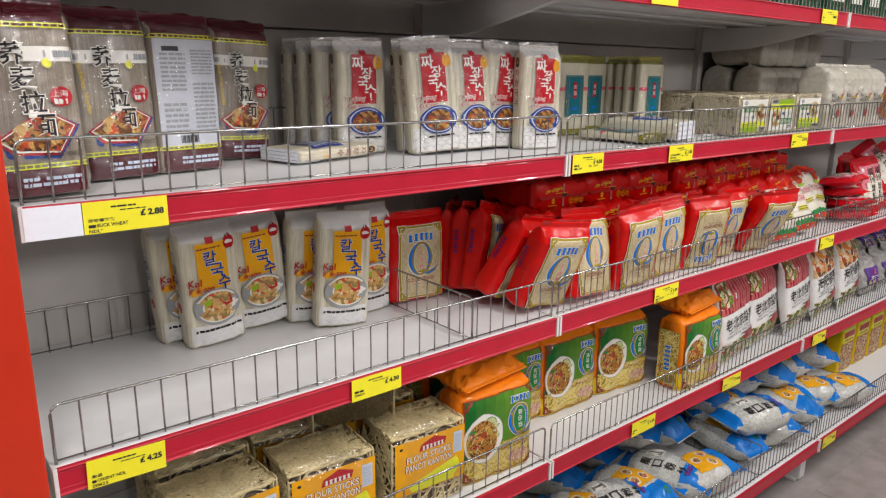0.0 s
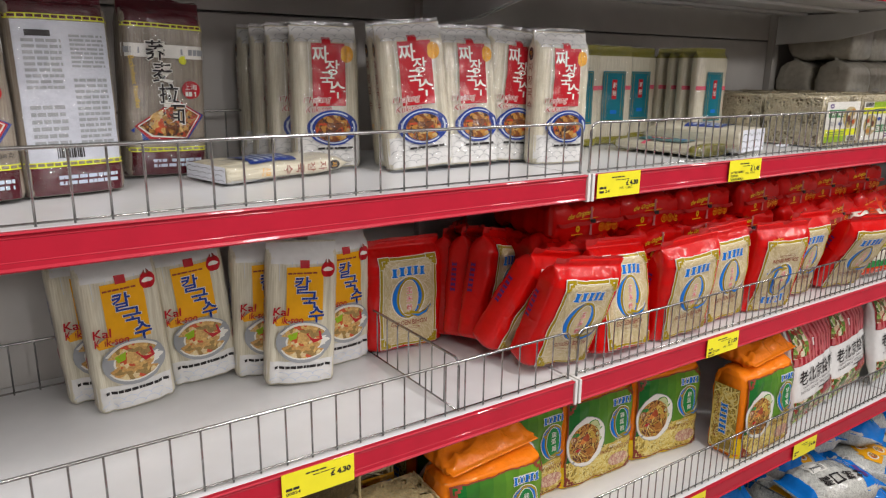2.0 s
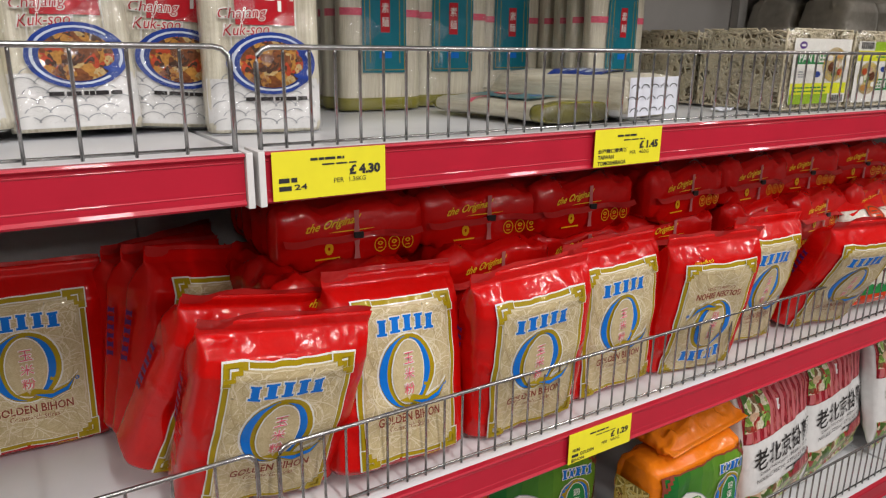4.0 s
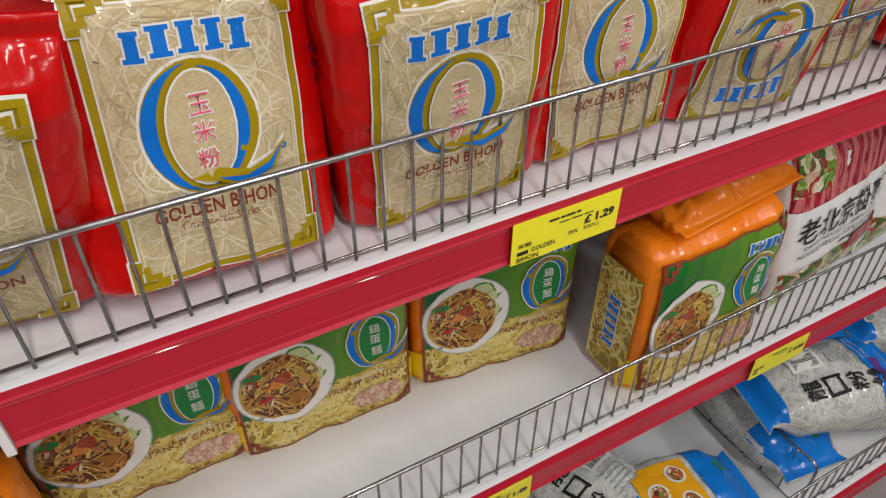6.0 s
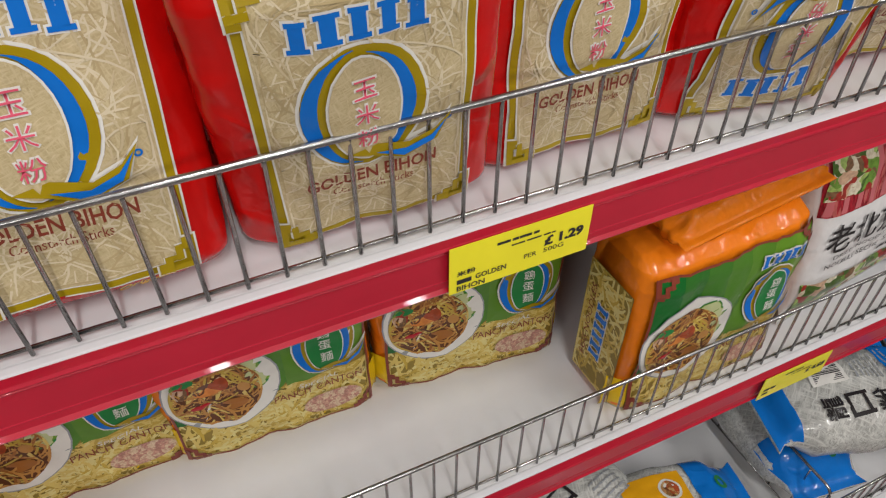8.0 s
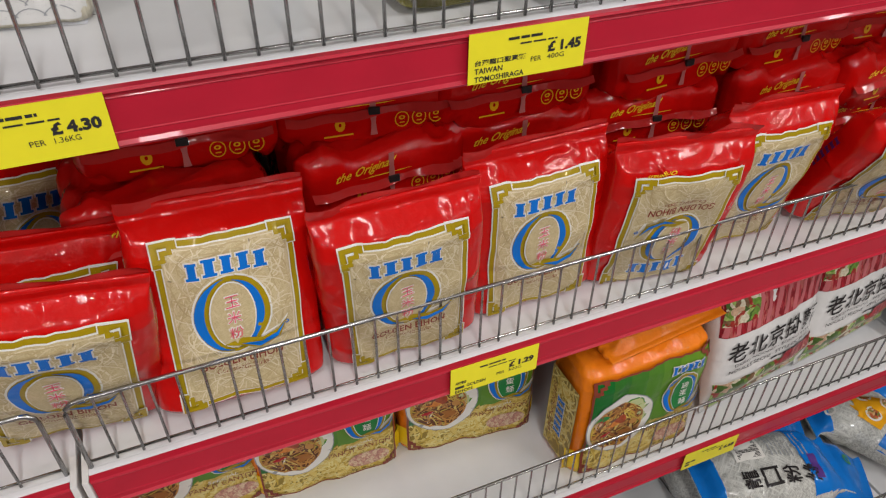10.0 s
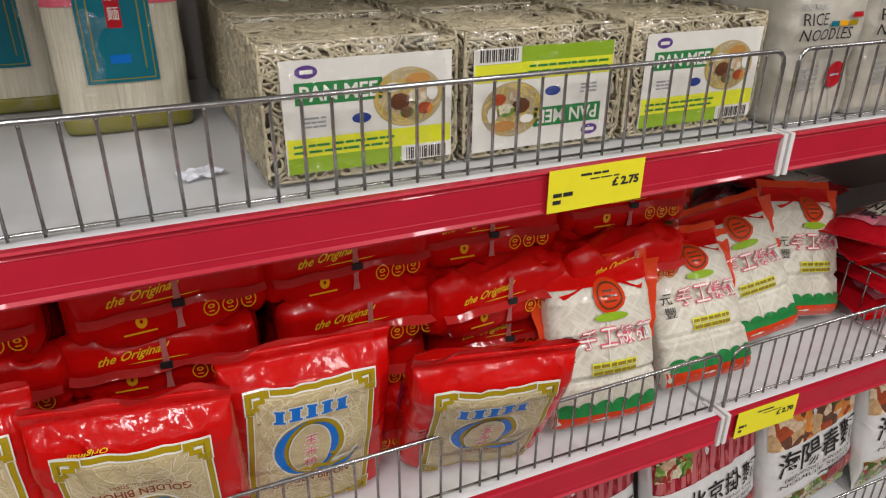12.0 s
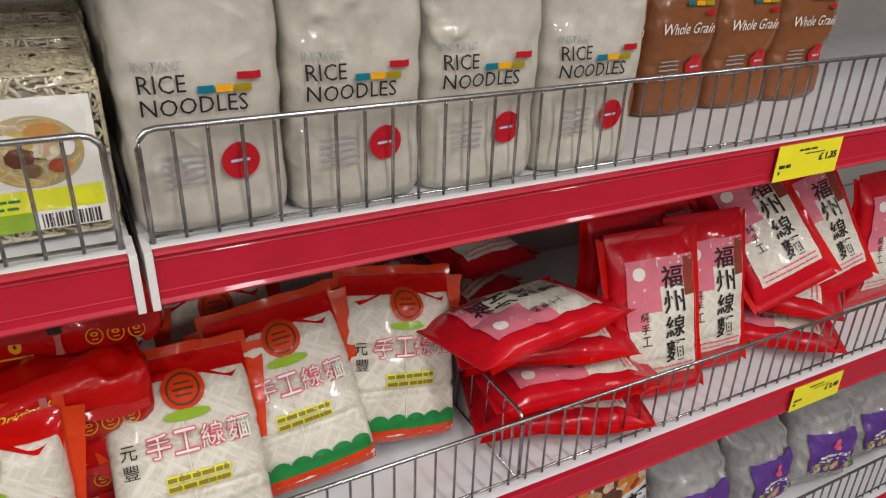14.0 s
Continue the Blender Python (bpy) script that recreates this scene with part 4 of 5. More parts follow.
def knife_noodle():
    t = thing("knife_noodle_pack", "white pack of thick noodles with amber panel and soup bowl", "noodle pack", "thick noodle packs")
    s = Skin(0.108, 0.226, 0.056, BOXY, n=4, dent=0.0022, freq=26, seed=8, grooves=(-0.036, 0.037))
    s.body("pack", STICK, t)
    a = Art()
    a.rect(WHITE, -0.053, 0.003, 0.053, 0.04, 0).on("top_band").rect(WHITE, -0.053, 0.196, 0.053, 0.224, 0)
    for x in (-0.036, -0.018, 0.0, 0.02, 0.038):
        a.rect(I_SKY, x, 0.17, x + 0.0006, 0.2, 1)
    scallops(a, I_SKY, -0.05, 0.006, 0.05, 2)
    a.on("name_panel")
    a.rect(I_AMBER, -0.026, 0.106, 0.030, 0.192, 2)
    a.poly(I_AMBER, [(-0.026, 0.106), (-0.026, 0.118), (-0.044, 0.106), (-0.04, 0.098), (-0.02, 0.1)], 2)
    a.bars(I_BROWN, -0.024, 0.181, 0.022, 0.184, 1, 3, 7, 0.9)
    a.rect(I_RED, -0.006, 0.190, 0.008, 0.202, 3)
    a.ring(I_RED, 0.037, 0.186, 0.011, 0.013, 0, 3).ring(I_BROWN, 0.037, 0.198, 0.004, 0.004, 0, 3, 10, 1)
    a.ring(I_WHITE, 0.037, 0.186, 0.008, 0.0035, 0, 4, 12, 1)
    for i, ch in enumerate("칼국수"):
        a.on("character#%d" % i)
        x, z = -0.014 + i * 0.011, 0.150 - i * 0.024
        a.text(I_WHITE, ch, x - 0.001, z - 0.001, x + 0.025, z + 0.028, 4, fat=0.035)
        a.text(I_NAVY, ch, x, z, x + 0.024, z + 0.027, 5, fat=0.02)
    a.text(I_RED, "Kal", -0.045, 0.116, -0.022, 0.129, 6, shear=0.1, fat=0.015)
    a.text(I_RED, "Kuk-soo", -0.045, 0.103, 0.0, 0.115, 6, shear=0.1, fat=0.015)
    a.on("bowl_picture")
    a.ring(I_GREY, 0.002, 0.072, 0.043, 0.034, 0, 7)
    a.ring(I_WHITE, 0.002, 0.0735, 0.040, 0.030, 0, 8)
    a.ring(SOUP, 0.002, 0.073, 0.037, 0.027, 0, 9)
    a.poly(I_RED, [(0.004, 0.086), (0.026, 0.09), (0.03, 0.075), (0.016, 0.07)], 10)
    a.poly(I_LIME, [(-0.024, 0.085), (-0.008, 0.09), (-0.01, 0.079), (-0.02, 0.076)], 10)
    a.on("fine_print")
    a.bars(I_BLACK, -0.042, 0.028, 0.046, 0.033, 1, 3, 3, 0.9)
    s.lay("printed_front", a, t, "amber panel with blue lettering over a bowl of soup")
    b = Art()
    for i, ch in enumerate("칼국수"):
        b.text(I_NAVY, ch, -0.008, 0.14 - i * 0.024, 0.008, 0.158 - i * 0.024, 1, fat=0.02)
    b.ring(I_RED, 0, 0.075, 0.009, 0.01, 0, 1, 12, 1).ring(I_GREY, 0, 0.17, 0.008, 0.01, 0.7, 1, 12, 1)
    link("side_print", [(-0.0548 - 0.0003 * q, -x, z) for x, z, q in b.v], b.f, b.mats, t, "blue vertical side lettering", b.m)
    return t


def fine_noodle(D=0.032):
    t = thing("fine_noodle_pack", "cream thin-noodle pack with olive ends and a teal centre panel", "noodle pack", "fine noodle packs")
    s = Skin(0.118, 0.212, D, BOXY, n=3.2, dent=0.0016, freq=22, seed=6)
    s.body("pack", STICK, t)
    a = Art()
    a.on("rose_band").rect(I_PINK, -0.0585, 0.118, 0.0585, 0.127, 1)
    a.on("teal_panel")
    a.rect(I_TEAL, -0.032, 0.048, 0.032, 0.158, 2)
    a.border(I_GOLD, -0.029, 0.051, 0.029, 0.155, 0.0008, 3)
    a.rect(I_GOLD, -0.022, 0.06, -0.021, 0.15, 3).rect(I_GOLD, 0.021, 0.06, 0.022, 0.15, 3)
    a.rect(I_RED, -0.0065, 0.098, 0.0065, 0.14, 3)
    a.text(I_WHITE, "素", -0.005, 0.122, 0.005, 0.134, 4).text(I_WHITE, "麵", -0.005, 0.105, 0.005, 0.117, 4)
    a.rect(I_BLUE, -0.009, 0.066, 0.009, 0.074, 3)
    s.lay("printed_film", a, t, "teal panel, rose band and olive ends")
    ends = Skin(0.1195, 0.212, D + 0.0015, BOXY, n=3.2, dent=0.0016, freq=22, seed=6, rings=4)
    ends.body("end_wrap", OLIVEF, t, "olive foil end", 0.0, 0.016)
    ends.body("end_wrap", OLIVEF, t, "olive foil end", 0.19, 0.2119)
    s2 = Skin(0.121, 0.215, D + 0.003, BOXY, n=3.2, dent=0.003, freq=30, seed=9)
    s2.body("wrapper", WRAP, t, "clear outer film")
    return t


def strands(count, W, H, D, r, curl, length, seed, faces="FTLR", zr=None):
    """Curled noodle strands lying in the skin of a block."""
    rnd = random.Random(seed)
    vs, fs = [], []
    for _ in range(count):
        f = rnd.choice(faces)
        p = np.array([rnd.uniform(-W / 2, W / 2), rnd.uniform(-D / 2, D / 2), rnd.uniform(0.004, H)])
        a, da = rnd.uniform(0, 6.28), rnd.uniform(-curl, curl)
        pts, n = [], 9
        u, v = p.copy(), length / n
        for k in range(n):
            depth = rnd.uniform(0, r * 0.8)
            q = u.copy()
            c, s = math.cos(a) * v, math.sin(a) * v
            if f == "F":
                q[1] = -D / 2 + depth - r
                u = u + (c, 0, s)
            elif f == "T":
                q[2] = H - depth + r + 0.004 * noise.noise((u[0] * 40, u[1] * 40, seed))
                u = u + (c, s, 0)
            else:
                q[0] = (-1 if f == "L" else 1) * (W / 2 - depth + r)
                u = u + (0, c, s)
            q = np.array([min(max(q[0], -W / 2 - r), W / 2 + r), min(max(q[1], -D / 2 - r), D / 2 + r), min(max(q[2], 0.003), H + 0.006)])
            if not pts or np.linalg.norm(q - pts[-1]) > 0.001:
                pts.append(q)
            a += da + rnd.uniform(-0.25, 0.25)
            da = max(-curl, min(curl, da + rnd.uniform(-0.2, 0.2)))
        if len(pts) < 3:
            continue
        tv, tf = tube([tuple(q) for q in pts], r, 4)
        k = len(vs)
        vs += tv
        fs += [tuple(i + k for i in g) for g in tf]
    return vs, fs


def flat_print(name, art, parent, y, label=""):
    for key, pts, faces, mats, mids in art.sort(name):
        ob = link(key, [(x, y - 0.0003 * q, z) for x, z, q in pts], faces, mats, parent, label if key == name else "", mids, smooth=False)
        if key == "strand_print":
            tagged(ob, "printed noodle strands", kind="stuff")


def pan_mee(flip=False):
    t = thing("noodle_block", "wrapped block of pale noodles with a white label" + (" upside down" if flip else ""), "noodle block", "wrapped noodle blocks")
    W, H, D = 0.162, 0.106, 0.135
    # dark inner mass: the gaps between strands get their shade from its colour
    Skin(W - 0.006, H - 0.003, D - 0.006, BLOCK, n=9, dent=0.001).body("noodle_core", NSHADE, t, "inner noodle mass, coloured dark as shade between strands")
    tagged(link("noodle_tangle", *strands(1100, W - 0.004, H - 0.002, D - 0.004, 0.0014, 0.9, 0.05, 4), NOODLE2, t, "curled flat noodles"), kind="stuff")
    a = Art()
    x0, x1, z0, z1 = -0.066, 0.074, 0.010, 0.098
    a.rect(I_WHITE, x0, z0, x1, z1, 1)
    a.rect(I_LIME, x0 + 0.001, z0, x1 - 0.045, z0 + 0.013, 2).rect(I_LEMON, x0 + 0.001, z0 + 0.013, x1 - 0.001, z0 + 0.028, 2)
    a.bars(I_GREEN, x0 + 0.006, z0 + 0.016, x1 - 0.05, z0 + 0.026, 2, 3, 6, 0.4)
    a.rect(I_WHITE, x1 - 0.043, z0, x1 - 0.002, z0 + 0.013, 3)
    for i in range(18):
        a.rect(I_BLACK, x1 - 0.041 + i * 0.002, z0 + 0.001, x1 - 0.0402 + i * 0.002 + 0.0004 * (i % 3), z0 + 0.011, 4, 0.05)
    a.on("name_bar")
    a.rect(I_GREEN, x0 + 0.01, 0.064, x0 + 0.08, 0.081, 2)
    a.text(I_WHITE, "PAN MEE", x0 + 0.014, 0.0665, x0 + 0.076, 0.0785, 3, fat=0.02)
    a.on("logo").ring(I_PURPLE, x0 + 0.02, 0.089, 0.009, 0.005, 0, 2, 14, 1).rect(I_WHITE, x0 + 0.015, 0.0875, x0 + 0.025, 0.0905, 3)
    a.on("oval_mark").ring(I_NAVY, x0 + 0.062, 0.05, 0.008, 0.0042, 0, 2, 14, 1)
    a.on("fine_print").bars(I_GREY, x0 + 0.016, 0.046, x0 + 0.034, 0.056, 3, 2, 4, 0.5)
    a.on("dish_picture")
    a.ring(I_TAN, 0.036, 0.063, 0.030, 0.024, 0, 2)
    a.on("strand_print")
    strand_print(a, (I_STRAW, I_PASTA, NOODLE2), 60, 0.036, 0.063, 0.028, 0.022, 0.0016, 0.03, 3, 5, True)
    for k, (x, z, rx, rz, m) in enumerate(((0.044, 0.077, 0.011, 0.005, I_RUST), (0.028, 0.06, 0.009, 0.007, I_UMBER), (0.043, 0.063, 0.009, 0.006, SALAD), (0.05, 0.053, 0.007, 0.005, PRAWN), (0.034, 0.051, 0.006, 0.005, SALAD), (0.022, 0.072, 0.007, 0.004, I_WHITE), (0.056, 0.066, 0.005, 0.007, I_WHITE))):
        a.on("garnish_picture#%d" % k).ring(m, x, z, rx, rz, 0, 5 + k * 0.2, 9, 1)
    if flip:
        a.flip(W, H)
    flat_print("label", a, t, -D / 2 - 0.0032, "white label with a round dish picture")
    s = Skin(W + 0.008, H + 0.006, D + 0.012, [(0, 0.97, 0.97), (0.05, 1, 1), (0.9, 1, 1), (1, 0.95, 0.95)], n=8, dent=0.004, freq=35, seed=2)
    s.body("wrapper", WRAP, t, "loose clear film")
    return t


RICEF = film("hazy_rice_film", (0.54, 0.51, 0.44), rough=0.3, coat=0.6, vary=0.12, crease=2.2, second=(0.38, 0.35, 0.29))


def rice_noodle(brown=False):
    t = thing("rice_noodle_bag", "hazy clear bag of white rice noodles with black lettering" if not brown else "bag of brown whole grain rice noodles", "noodle bag", "rice noodle bags")
    W, H, D = (0.102, 0.16, 0.11) if brown else (0.108, 0.195, 0.11)
    s = Skin(W, H, D, [(0, 0.95, 0.92), (0.04, 1, 1), (0.36, 0.99, 0.96), (0.4, 1, 1), (0.8, 1, 1), (0.9, 0.97, 0.86), (0.97, 0.9, 0.5), (1, 0.85, 0.12)], n=6, dent=0.0048, freq=26, seed=11)
    s.body("bag", BROWNF if brown else RICEF, t)
    a = Art()
    k = I_WHITE if brown else I_BLACK
    if brown:
        a.text(I_WHITE, "Whole Grain", -0.038, 0.092, 0.038, 0.104, 2, shear=0.2)
    else:
        a.text(k, "RICE", -0.042, 0.106, -0.013, 0.1175, 2)
        a.on("lettering#1").text(k, "NOODLES", -0.042, 0.091, 0.026, 0.1025, 2)
        a.on("lettering#2").text(I_GREY, "INSTANT", -0.044, 0.12, -0.014, 0.126, 2)
    for i, m in enumerate((I_TEAL, I_AMBER, I_GOLD)):
        a.on("colour_block#%d" % i).rect(m, -0.006 + i * 0.012, 0.104 + (0.018 if brown else 0), 0.005 + i * 0.012, 0.109 + (0.018 if brown else 0), 2)
    a.on("red_block").rect(I_RED, 0.02, 0.112, 0.036, 0.117, 2)
    a.on("round_mark").ring(I_RED, 0.018, 0.055, 0.0135, 0.0135, 0, 2)
    a.bars(I_SKY, 0.011, 0.054, 0.025, 0.0565, 1, 3, 5, 0.8)
    for i in range(5):
        a.on("fine_print#%d" % i)
        a.rect(I_GREY, -0.034, 0.042 + i * 0.005, -0.006, 0.0435 + i * 0.005, 2)
    a.v = [(x, z - (0 if brown else 0.007), q) for x, z, q in a.v]
    s.lay("printing", a, t, "printed lettering and round red mark", lift=0.002)
    fin(t, 0.092, H - 0.004, RICEF, 0.012, 3, label="crumpled top seal")
    return t


GREENS = [ink("leaf_green_ink_%d" % i, (0.01 + 0.022 * i, 0.13 + 0.026 * i, 0.022)) for i in range(7)]
BLUSH = patchy("pale_meat_print", [(0.50, 0.28, 0.20), (0.58, 0.42, 0.28), (0.42, 0.2, 0.15)], 200)


def canton_bag(seed=1):
    t = thing("canton_noodle_bag", "orange noodle bag with a green front and dish picture", "noodle bag", "canton noodle bags")
    W, H, D = 0.196, 0.200, 0.085
    s = Skin(W, H, D, [(0, 0.95, 0.85), (0.04, 1, 1), (0.86, 1, 1), (0.95, 0.98, 0.85), (1, 0.92, 0.5)], n=7, dent=0.0042, freq=24, seed=seed, rings=44, around=84)
    s.body("bag", ORANGE, t)
    a = Art()
    x0, x1, z0, z1 = -0.080, 0.084, 0.012, 0.176
    a.rect(YFILM, -0.093, 0.004, 0.093, 0.05, 1)
    a.rect(I_SHADE, x0, z0, x1, 0.08, 2)
    a.on("strand_print")
    strand_print(a, (I_STRAW, I_PASTA, I_STRAW, I_LEMONY), 280, 0.002, 0.043, 0.080, 0.030, 0.0030, 0.045, 2.2, seed + 3)
    step = (x1 - x0 - 0.004) / 7
    for i in range(7):
        a.on("green_panel#%d" % i)
        low, rows = 0.058 + 0.0035 * i, 18
        grid = [(x0 + 0.002 + (i + u / 4) * step, low + 0.0035 * u / 4 + (z1 - 0.002 - low - 0.0035 * u / 4) * v / rows) for v in range(rows + 1) for u in range(5)]
        a.put(GREENS[i], grid, [(v * 5 + u, v * 5 + u + 1, v * 5 + u + 6, v * 5 + u + 5) for v in range(rows) for u in range(4)], 3.4)
    a.on("fret_border")
    a.border(I_BROWN, x0, z0, x1, z1, 0.0022, 5)
    for sx, xx in ((1, x0), (-1, x1)):
        for sz, zz in ((1, z0), (-1, z1)):
            key_corner(a, I_BROWN, xx, zz, sx, sz, 0.0052, 6)
    a.on("plate_picture")
    a.ring(I_GREY, -0.036, 0.094, 0.0458, 0.0498, 0, 5.6).ring(I_WHITE, -0.036, 0.094, 0.0445, 0.0485, 0, 6)
    for x, z, k in ((-0.012, 0.112, 0.012), (-0.007, 0.098, 0.011), (-0.021, 0.123, 0.012)):
        a.on("cucumber_picture").ring(I_GREEN, x, z, k, k * 1.1, 0, 6.4 + x, 14, 1).ring(GREENS[6], x, z, k * 0.92, k, 0, 6.7 + x, 14, 1).ring(I_PEAR, x, z, k * 0.84, k * 0.94, 0.0, 6.9 + x, 14, 1)
    a.on("dish_picture").ring(I_UMBER, -0.041, 0.092, 0.0355, 0.039, 0, 7.2)
    a.on("strand_print")
    strand_print(a, (I_RUST, I_SAUCE, I_PASTA, I_UMBER, I_RUST, I_STRAW), 150, -0.041, 0.092, 0.0345, 0.038, 0.0021, 0.034, 7.4, seed + 8, True)
    for i, (x, z, rx, rz, m) in enumerate(((-0.045, 0.1, 0.013, 0.008, PRAWN), (-0.036, 0.103, 0.006, 0.008, PRAWN), (-0.066, 0.108, 0.007, 0.011, SALAD), (-0.062, 0.114, 0.008, 0.004, I_GREEN), (-0.032, 0.074, 0.013, 0.006, I_SAUCE), (-0.02, 0.094, 0.005, 0.006, I_RUST), (-0.055, 0.082, 0.008, 0.003, I_RED))):
        a.on("garnish_picture#%d" % i).ring(m, x, z, rx, rz, 0, 8.5 + i * 0.1, 12, 1)
    a.on("ring_emblem")
    word_shape(a, 0.026, 0.148, 0.072, 0.161, 5, 7, arch=0.002)
    big_ring(a, 0.048, 0.112, 0.68, I_GREEN, 7)
    for i, ch in enumerate("鷄蛋麵"):
        a.text(I_WHITE, ch, 0.043, 0.122 - i * 0.013, 0.053, 0.132 - i * 0.013, 14)
    a.on("lettering")
    a.text(I_WHITE, "SPECIAL", 0.022, 0.066, 0.056, 0.071, 7, shear=0.2)
    a.text(I_BROWN, "PANCIT CANTON", 0.0, 0.056, 0.076, 0.064, 7)
    a.on("pale_oval").ring(BLUSH, 0.048, 0.036, 0.026, 0.013, 0, 6, 20, 2)
    a.v = [(x * 1.12, 0.1 + (z - 0.096) * 1.1, q) for x, z, q in a.v]
    s.lay("printed_front", a, t, "green front with a plate of noodles and gold fret corners", lift=0.003)
    b = Art()
    b.rect(I_SHADE, -0.032, 0.012, 0.030, 0.165, 1)
    vs = [(-W / 2 - 0.0042 - 0.0003 * q, x, z) for x, z, q in b.v]
    link("side_panel", vs, b.f, b.mats, t, "yellow noodle-print side gusset", b.m)
    b = Art()
    strand_print(b, (I_STRAW, I_PASTA, I_LEMONY), 130, -0.001, 0.0885, 0.029, 0.075, 0.003, 0.042, 1.2, seed + 5)
    tagged(link("strand_print", [(-W / 2 - 0.0042 - 0.0003 * q, x, z) for x, z, q in b.v], b.f, b.mats, t, "printed noodle strands", b.m), kind="stuff")
    c = Art()
    word_shape(c, 0.05, -0.008, 0.125, 0.008, 6, 2)
    c.text(I_BROWN, "EGG NOODLES", 0.04, 0.014, 0.14, 0.021, 2)
    link("side_print", [(-W / 2 - 0.0052 - 0.0003 * q, z * 1.0, x) for x, z, q in c.v], c.f, c.mats, t, "blue vertical side writing", c.m)
    return t


def folded_top(seed=2):
    """The soft orange empty end of a canton bag folded over its top."""
    t = thing("canton_noodle_bag", "orange noodle bag lying crumpled on top of another", "noodle bag", "canton noodle bags")
    s = Skin(0.2, 0.15, 0.05, PILLOW, n=2.6, dent=0.013, freq=42, seed=seed, rings=44)
    s.body("bag", ORANGE, t)
    fin(t, 0.17, 0.134, ORANGE, 0.018, seed)
    return t


def flour_sticks():
    t = thing("noodle_bundle", "clear-wrapped tangle of straw-coloured noodles with orange label", "noodle bundle", "wrapped noodle bundles")
    W, H, D = 0.175, 0.175, 0.12
    # darker core colour paints deep shade behind the loose strands
    Skin(W - 0.016, H - 0.013, D - 0.016, BLOCK, n=5, dent=0.004).body("noodle_core", USHADE, t, "inner noodle mass, coloured dark as shade between strands")
    tagged(link("noodle_tangle", *strands(560, W - 0.008, H - 0.006, D - 0.008, 0.0021, 0.6, 0.1, 9, "FTTTLR"), NOODLE, t, "tangled straw noodles"), kind="stuff")
    a = Art()
    x0, x1, z0, z1 = -0.082, 0.086, 0.012, 0.128
    a.rect(I_AMBER, x0, z0, x1, z1, 1)
    a.poly(I_LEMON, [(x0 + 0.03, 0.03), (x1 - 0.02, 0.062), (x1 - 0.01, 0.04), (x1 - 0.03, z0 + 0.002), (x0 + 0.04, z0 + 0.002)], 2)
    a.poly(I_RED, [(-0.026, 0.098), (0.036, 0.1), (0.04, 0.114), (0.01, 0.124), (-0.022, 0.112)], 2)
    word_shape(a, -0.02, 0.1, 0.034, 0.109, 6, 3, I_WHITE, I_RED)
    a.on("lettering")
    a.text(I_BROWN, "FLOUR STICKS", -0.057, 0.079, 0.053, 0.095, 2, fat=0.045)
    a.text(I_WHITE, "FLOUR STICKS", -0.055, 0.08, 0.051, 0.094, 3, fat=0.01)
    a.text(I_BROWN, "PANCIT KANTON", -0.059, 0.060, 0.055, 0.076, 2, fat=0.045)
    a.text(I_WHITE, "PANCIT KANTON", -0.057, 0.061, 0.053, 0.075, 3, fat=0.01)
    a.on("nutrition_panel")
    a.rect(I_SKY, 0.058, 0.07, 0.08, 0.116, 2).bars(I_GREY, 0.06, 0.074, 0.078, 0.112, 8, 3, 3, 0.3)
    a.ring(I_BLACK, -0.068, 0.115, 0.004, 0.003, 0, 2, 10, 1)
    a.v = [(x, z + 0.034, q) for x, z, q in a.v]
    flat_print("label", a, t, -D / 2 - 0.004, "orange card label with a red mark")
    Skin(W + 0.012, H + 0.008, D + 0.014, [(0, 0.97, 0.97), (0.05, 1, 1), (0.88, 1, 1), (1, 0.9, 0.85)], n=5, dent=0.007, freq=30, seed=3).body("wrapper", WRAP, t, "crackly clear film")
    return t


STREAK = ink("pale_rose_ink", (0.50, 0.13, 0.14))


def beijing(top=None, words="老北京掛麵", sub=("DRIED NOODLE - BEIJING STYLE", "NOUILLE SECHE - STYLE DE PEKIN"), label="white noodle bag with black characters, meat and vegetable pictures"):
    t = thing("dried_noodle_bag", label, "noodle bag", "dried noodle bags")
    W, H, D = 0.225, 0.262, 0.06
    s = Skin(W, H, D, PILLOW, n=3.2, dent=0.003, freq=20, seed=12)
    s.body("bag", WHITE, t)
    a = Art()
    a.on("meat_picture" if top is None else "prawn_picture").rect(top or MEAT, -0.105, 0.158, 0.105, 0.258, 1)
    if top is None:
        for i in range(11):
            a.on("stripe#%d" % i).rect(STREAK, -0.103 + i * 0.0185, 0.16, -0.095 + i * 0.0185, 0.254, 2, slant=0.012)
        a.on("vegetable_picture").rect(SALAD, -0.104, 0.178, -0.045, 0.254, 3, slant=0.008)
    else:
        a.on("vegetable_picture").rect(SALAD, 0.03, 0.19, 0.104, 0.25, 2)
    a.on("lower_picture").rect(SALAD, -0.105, 0.006, 0.105, 0.066, 1)
    a.on("meat_slice").rect(MEAT, 0.02, 0.05, 0.104, 0.074, 2, slant=0.01)
    n = len(words)
    w = 0.188 / n
    for i, ch in enumerate(words):
        a.on("character#%d" % i)
        a.text(I_BLACK, ch, -0.092 + i * w, 0.106, -0.092 + (i + 0.92) * w, 0.106 + w, 2, fat=0.012)
    a.on("lettering").text(I_BLACK, sub[0], -0.078, 0.095, 0.088, 0.102, 2)
    a.text(I_BLACK, sub[1], -0.086, 0.084, 0.088, 0.091, 2)
    a.bars(I_BLACK, 0.0, 0.074, 0.07, 0.08, 1, 2, 3, 0.6)
    s.lay("printed_front", a, t, "black characters, meat and vegetable pictures")
    return t


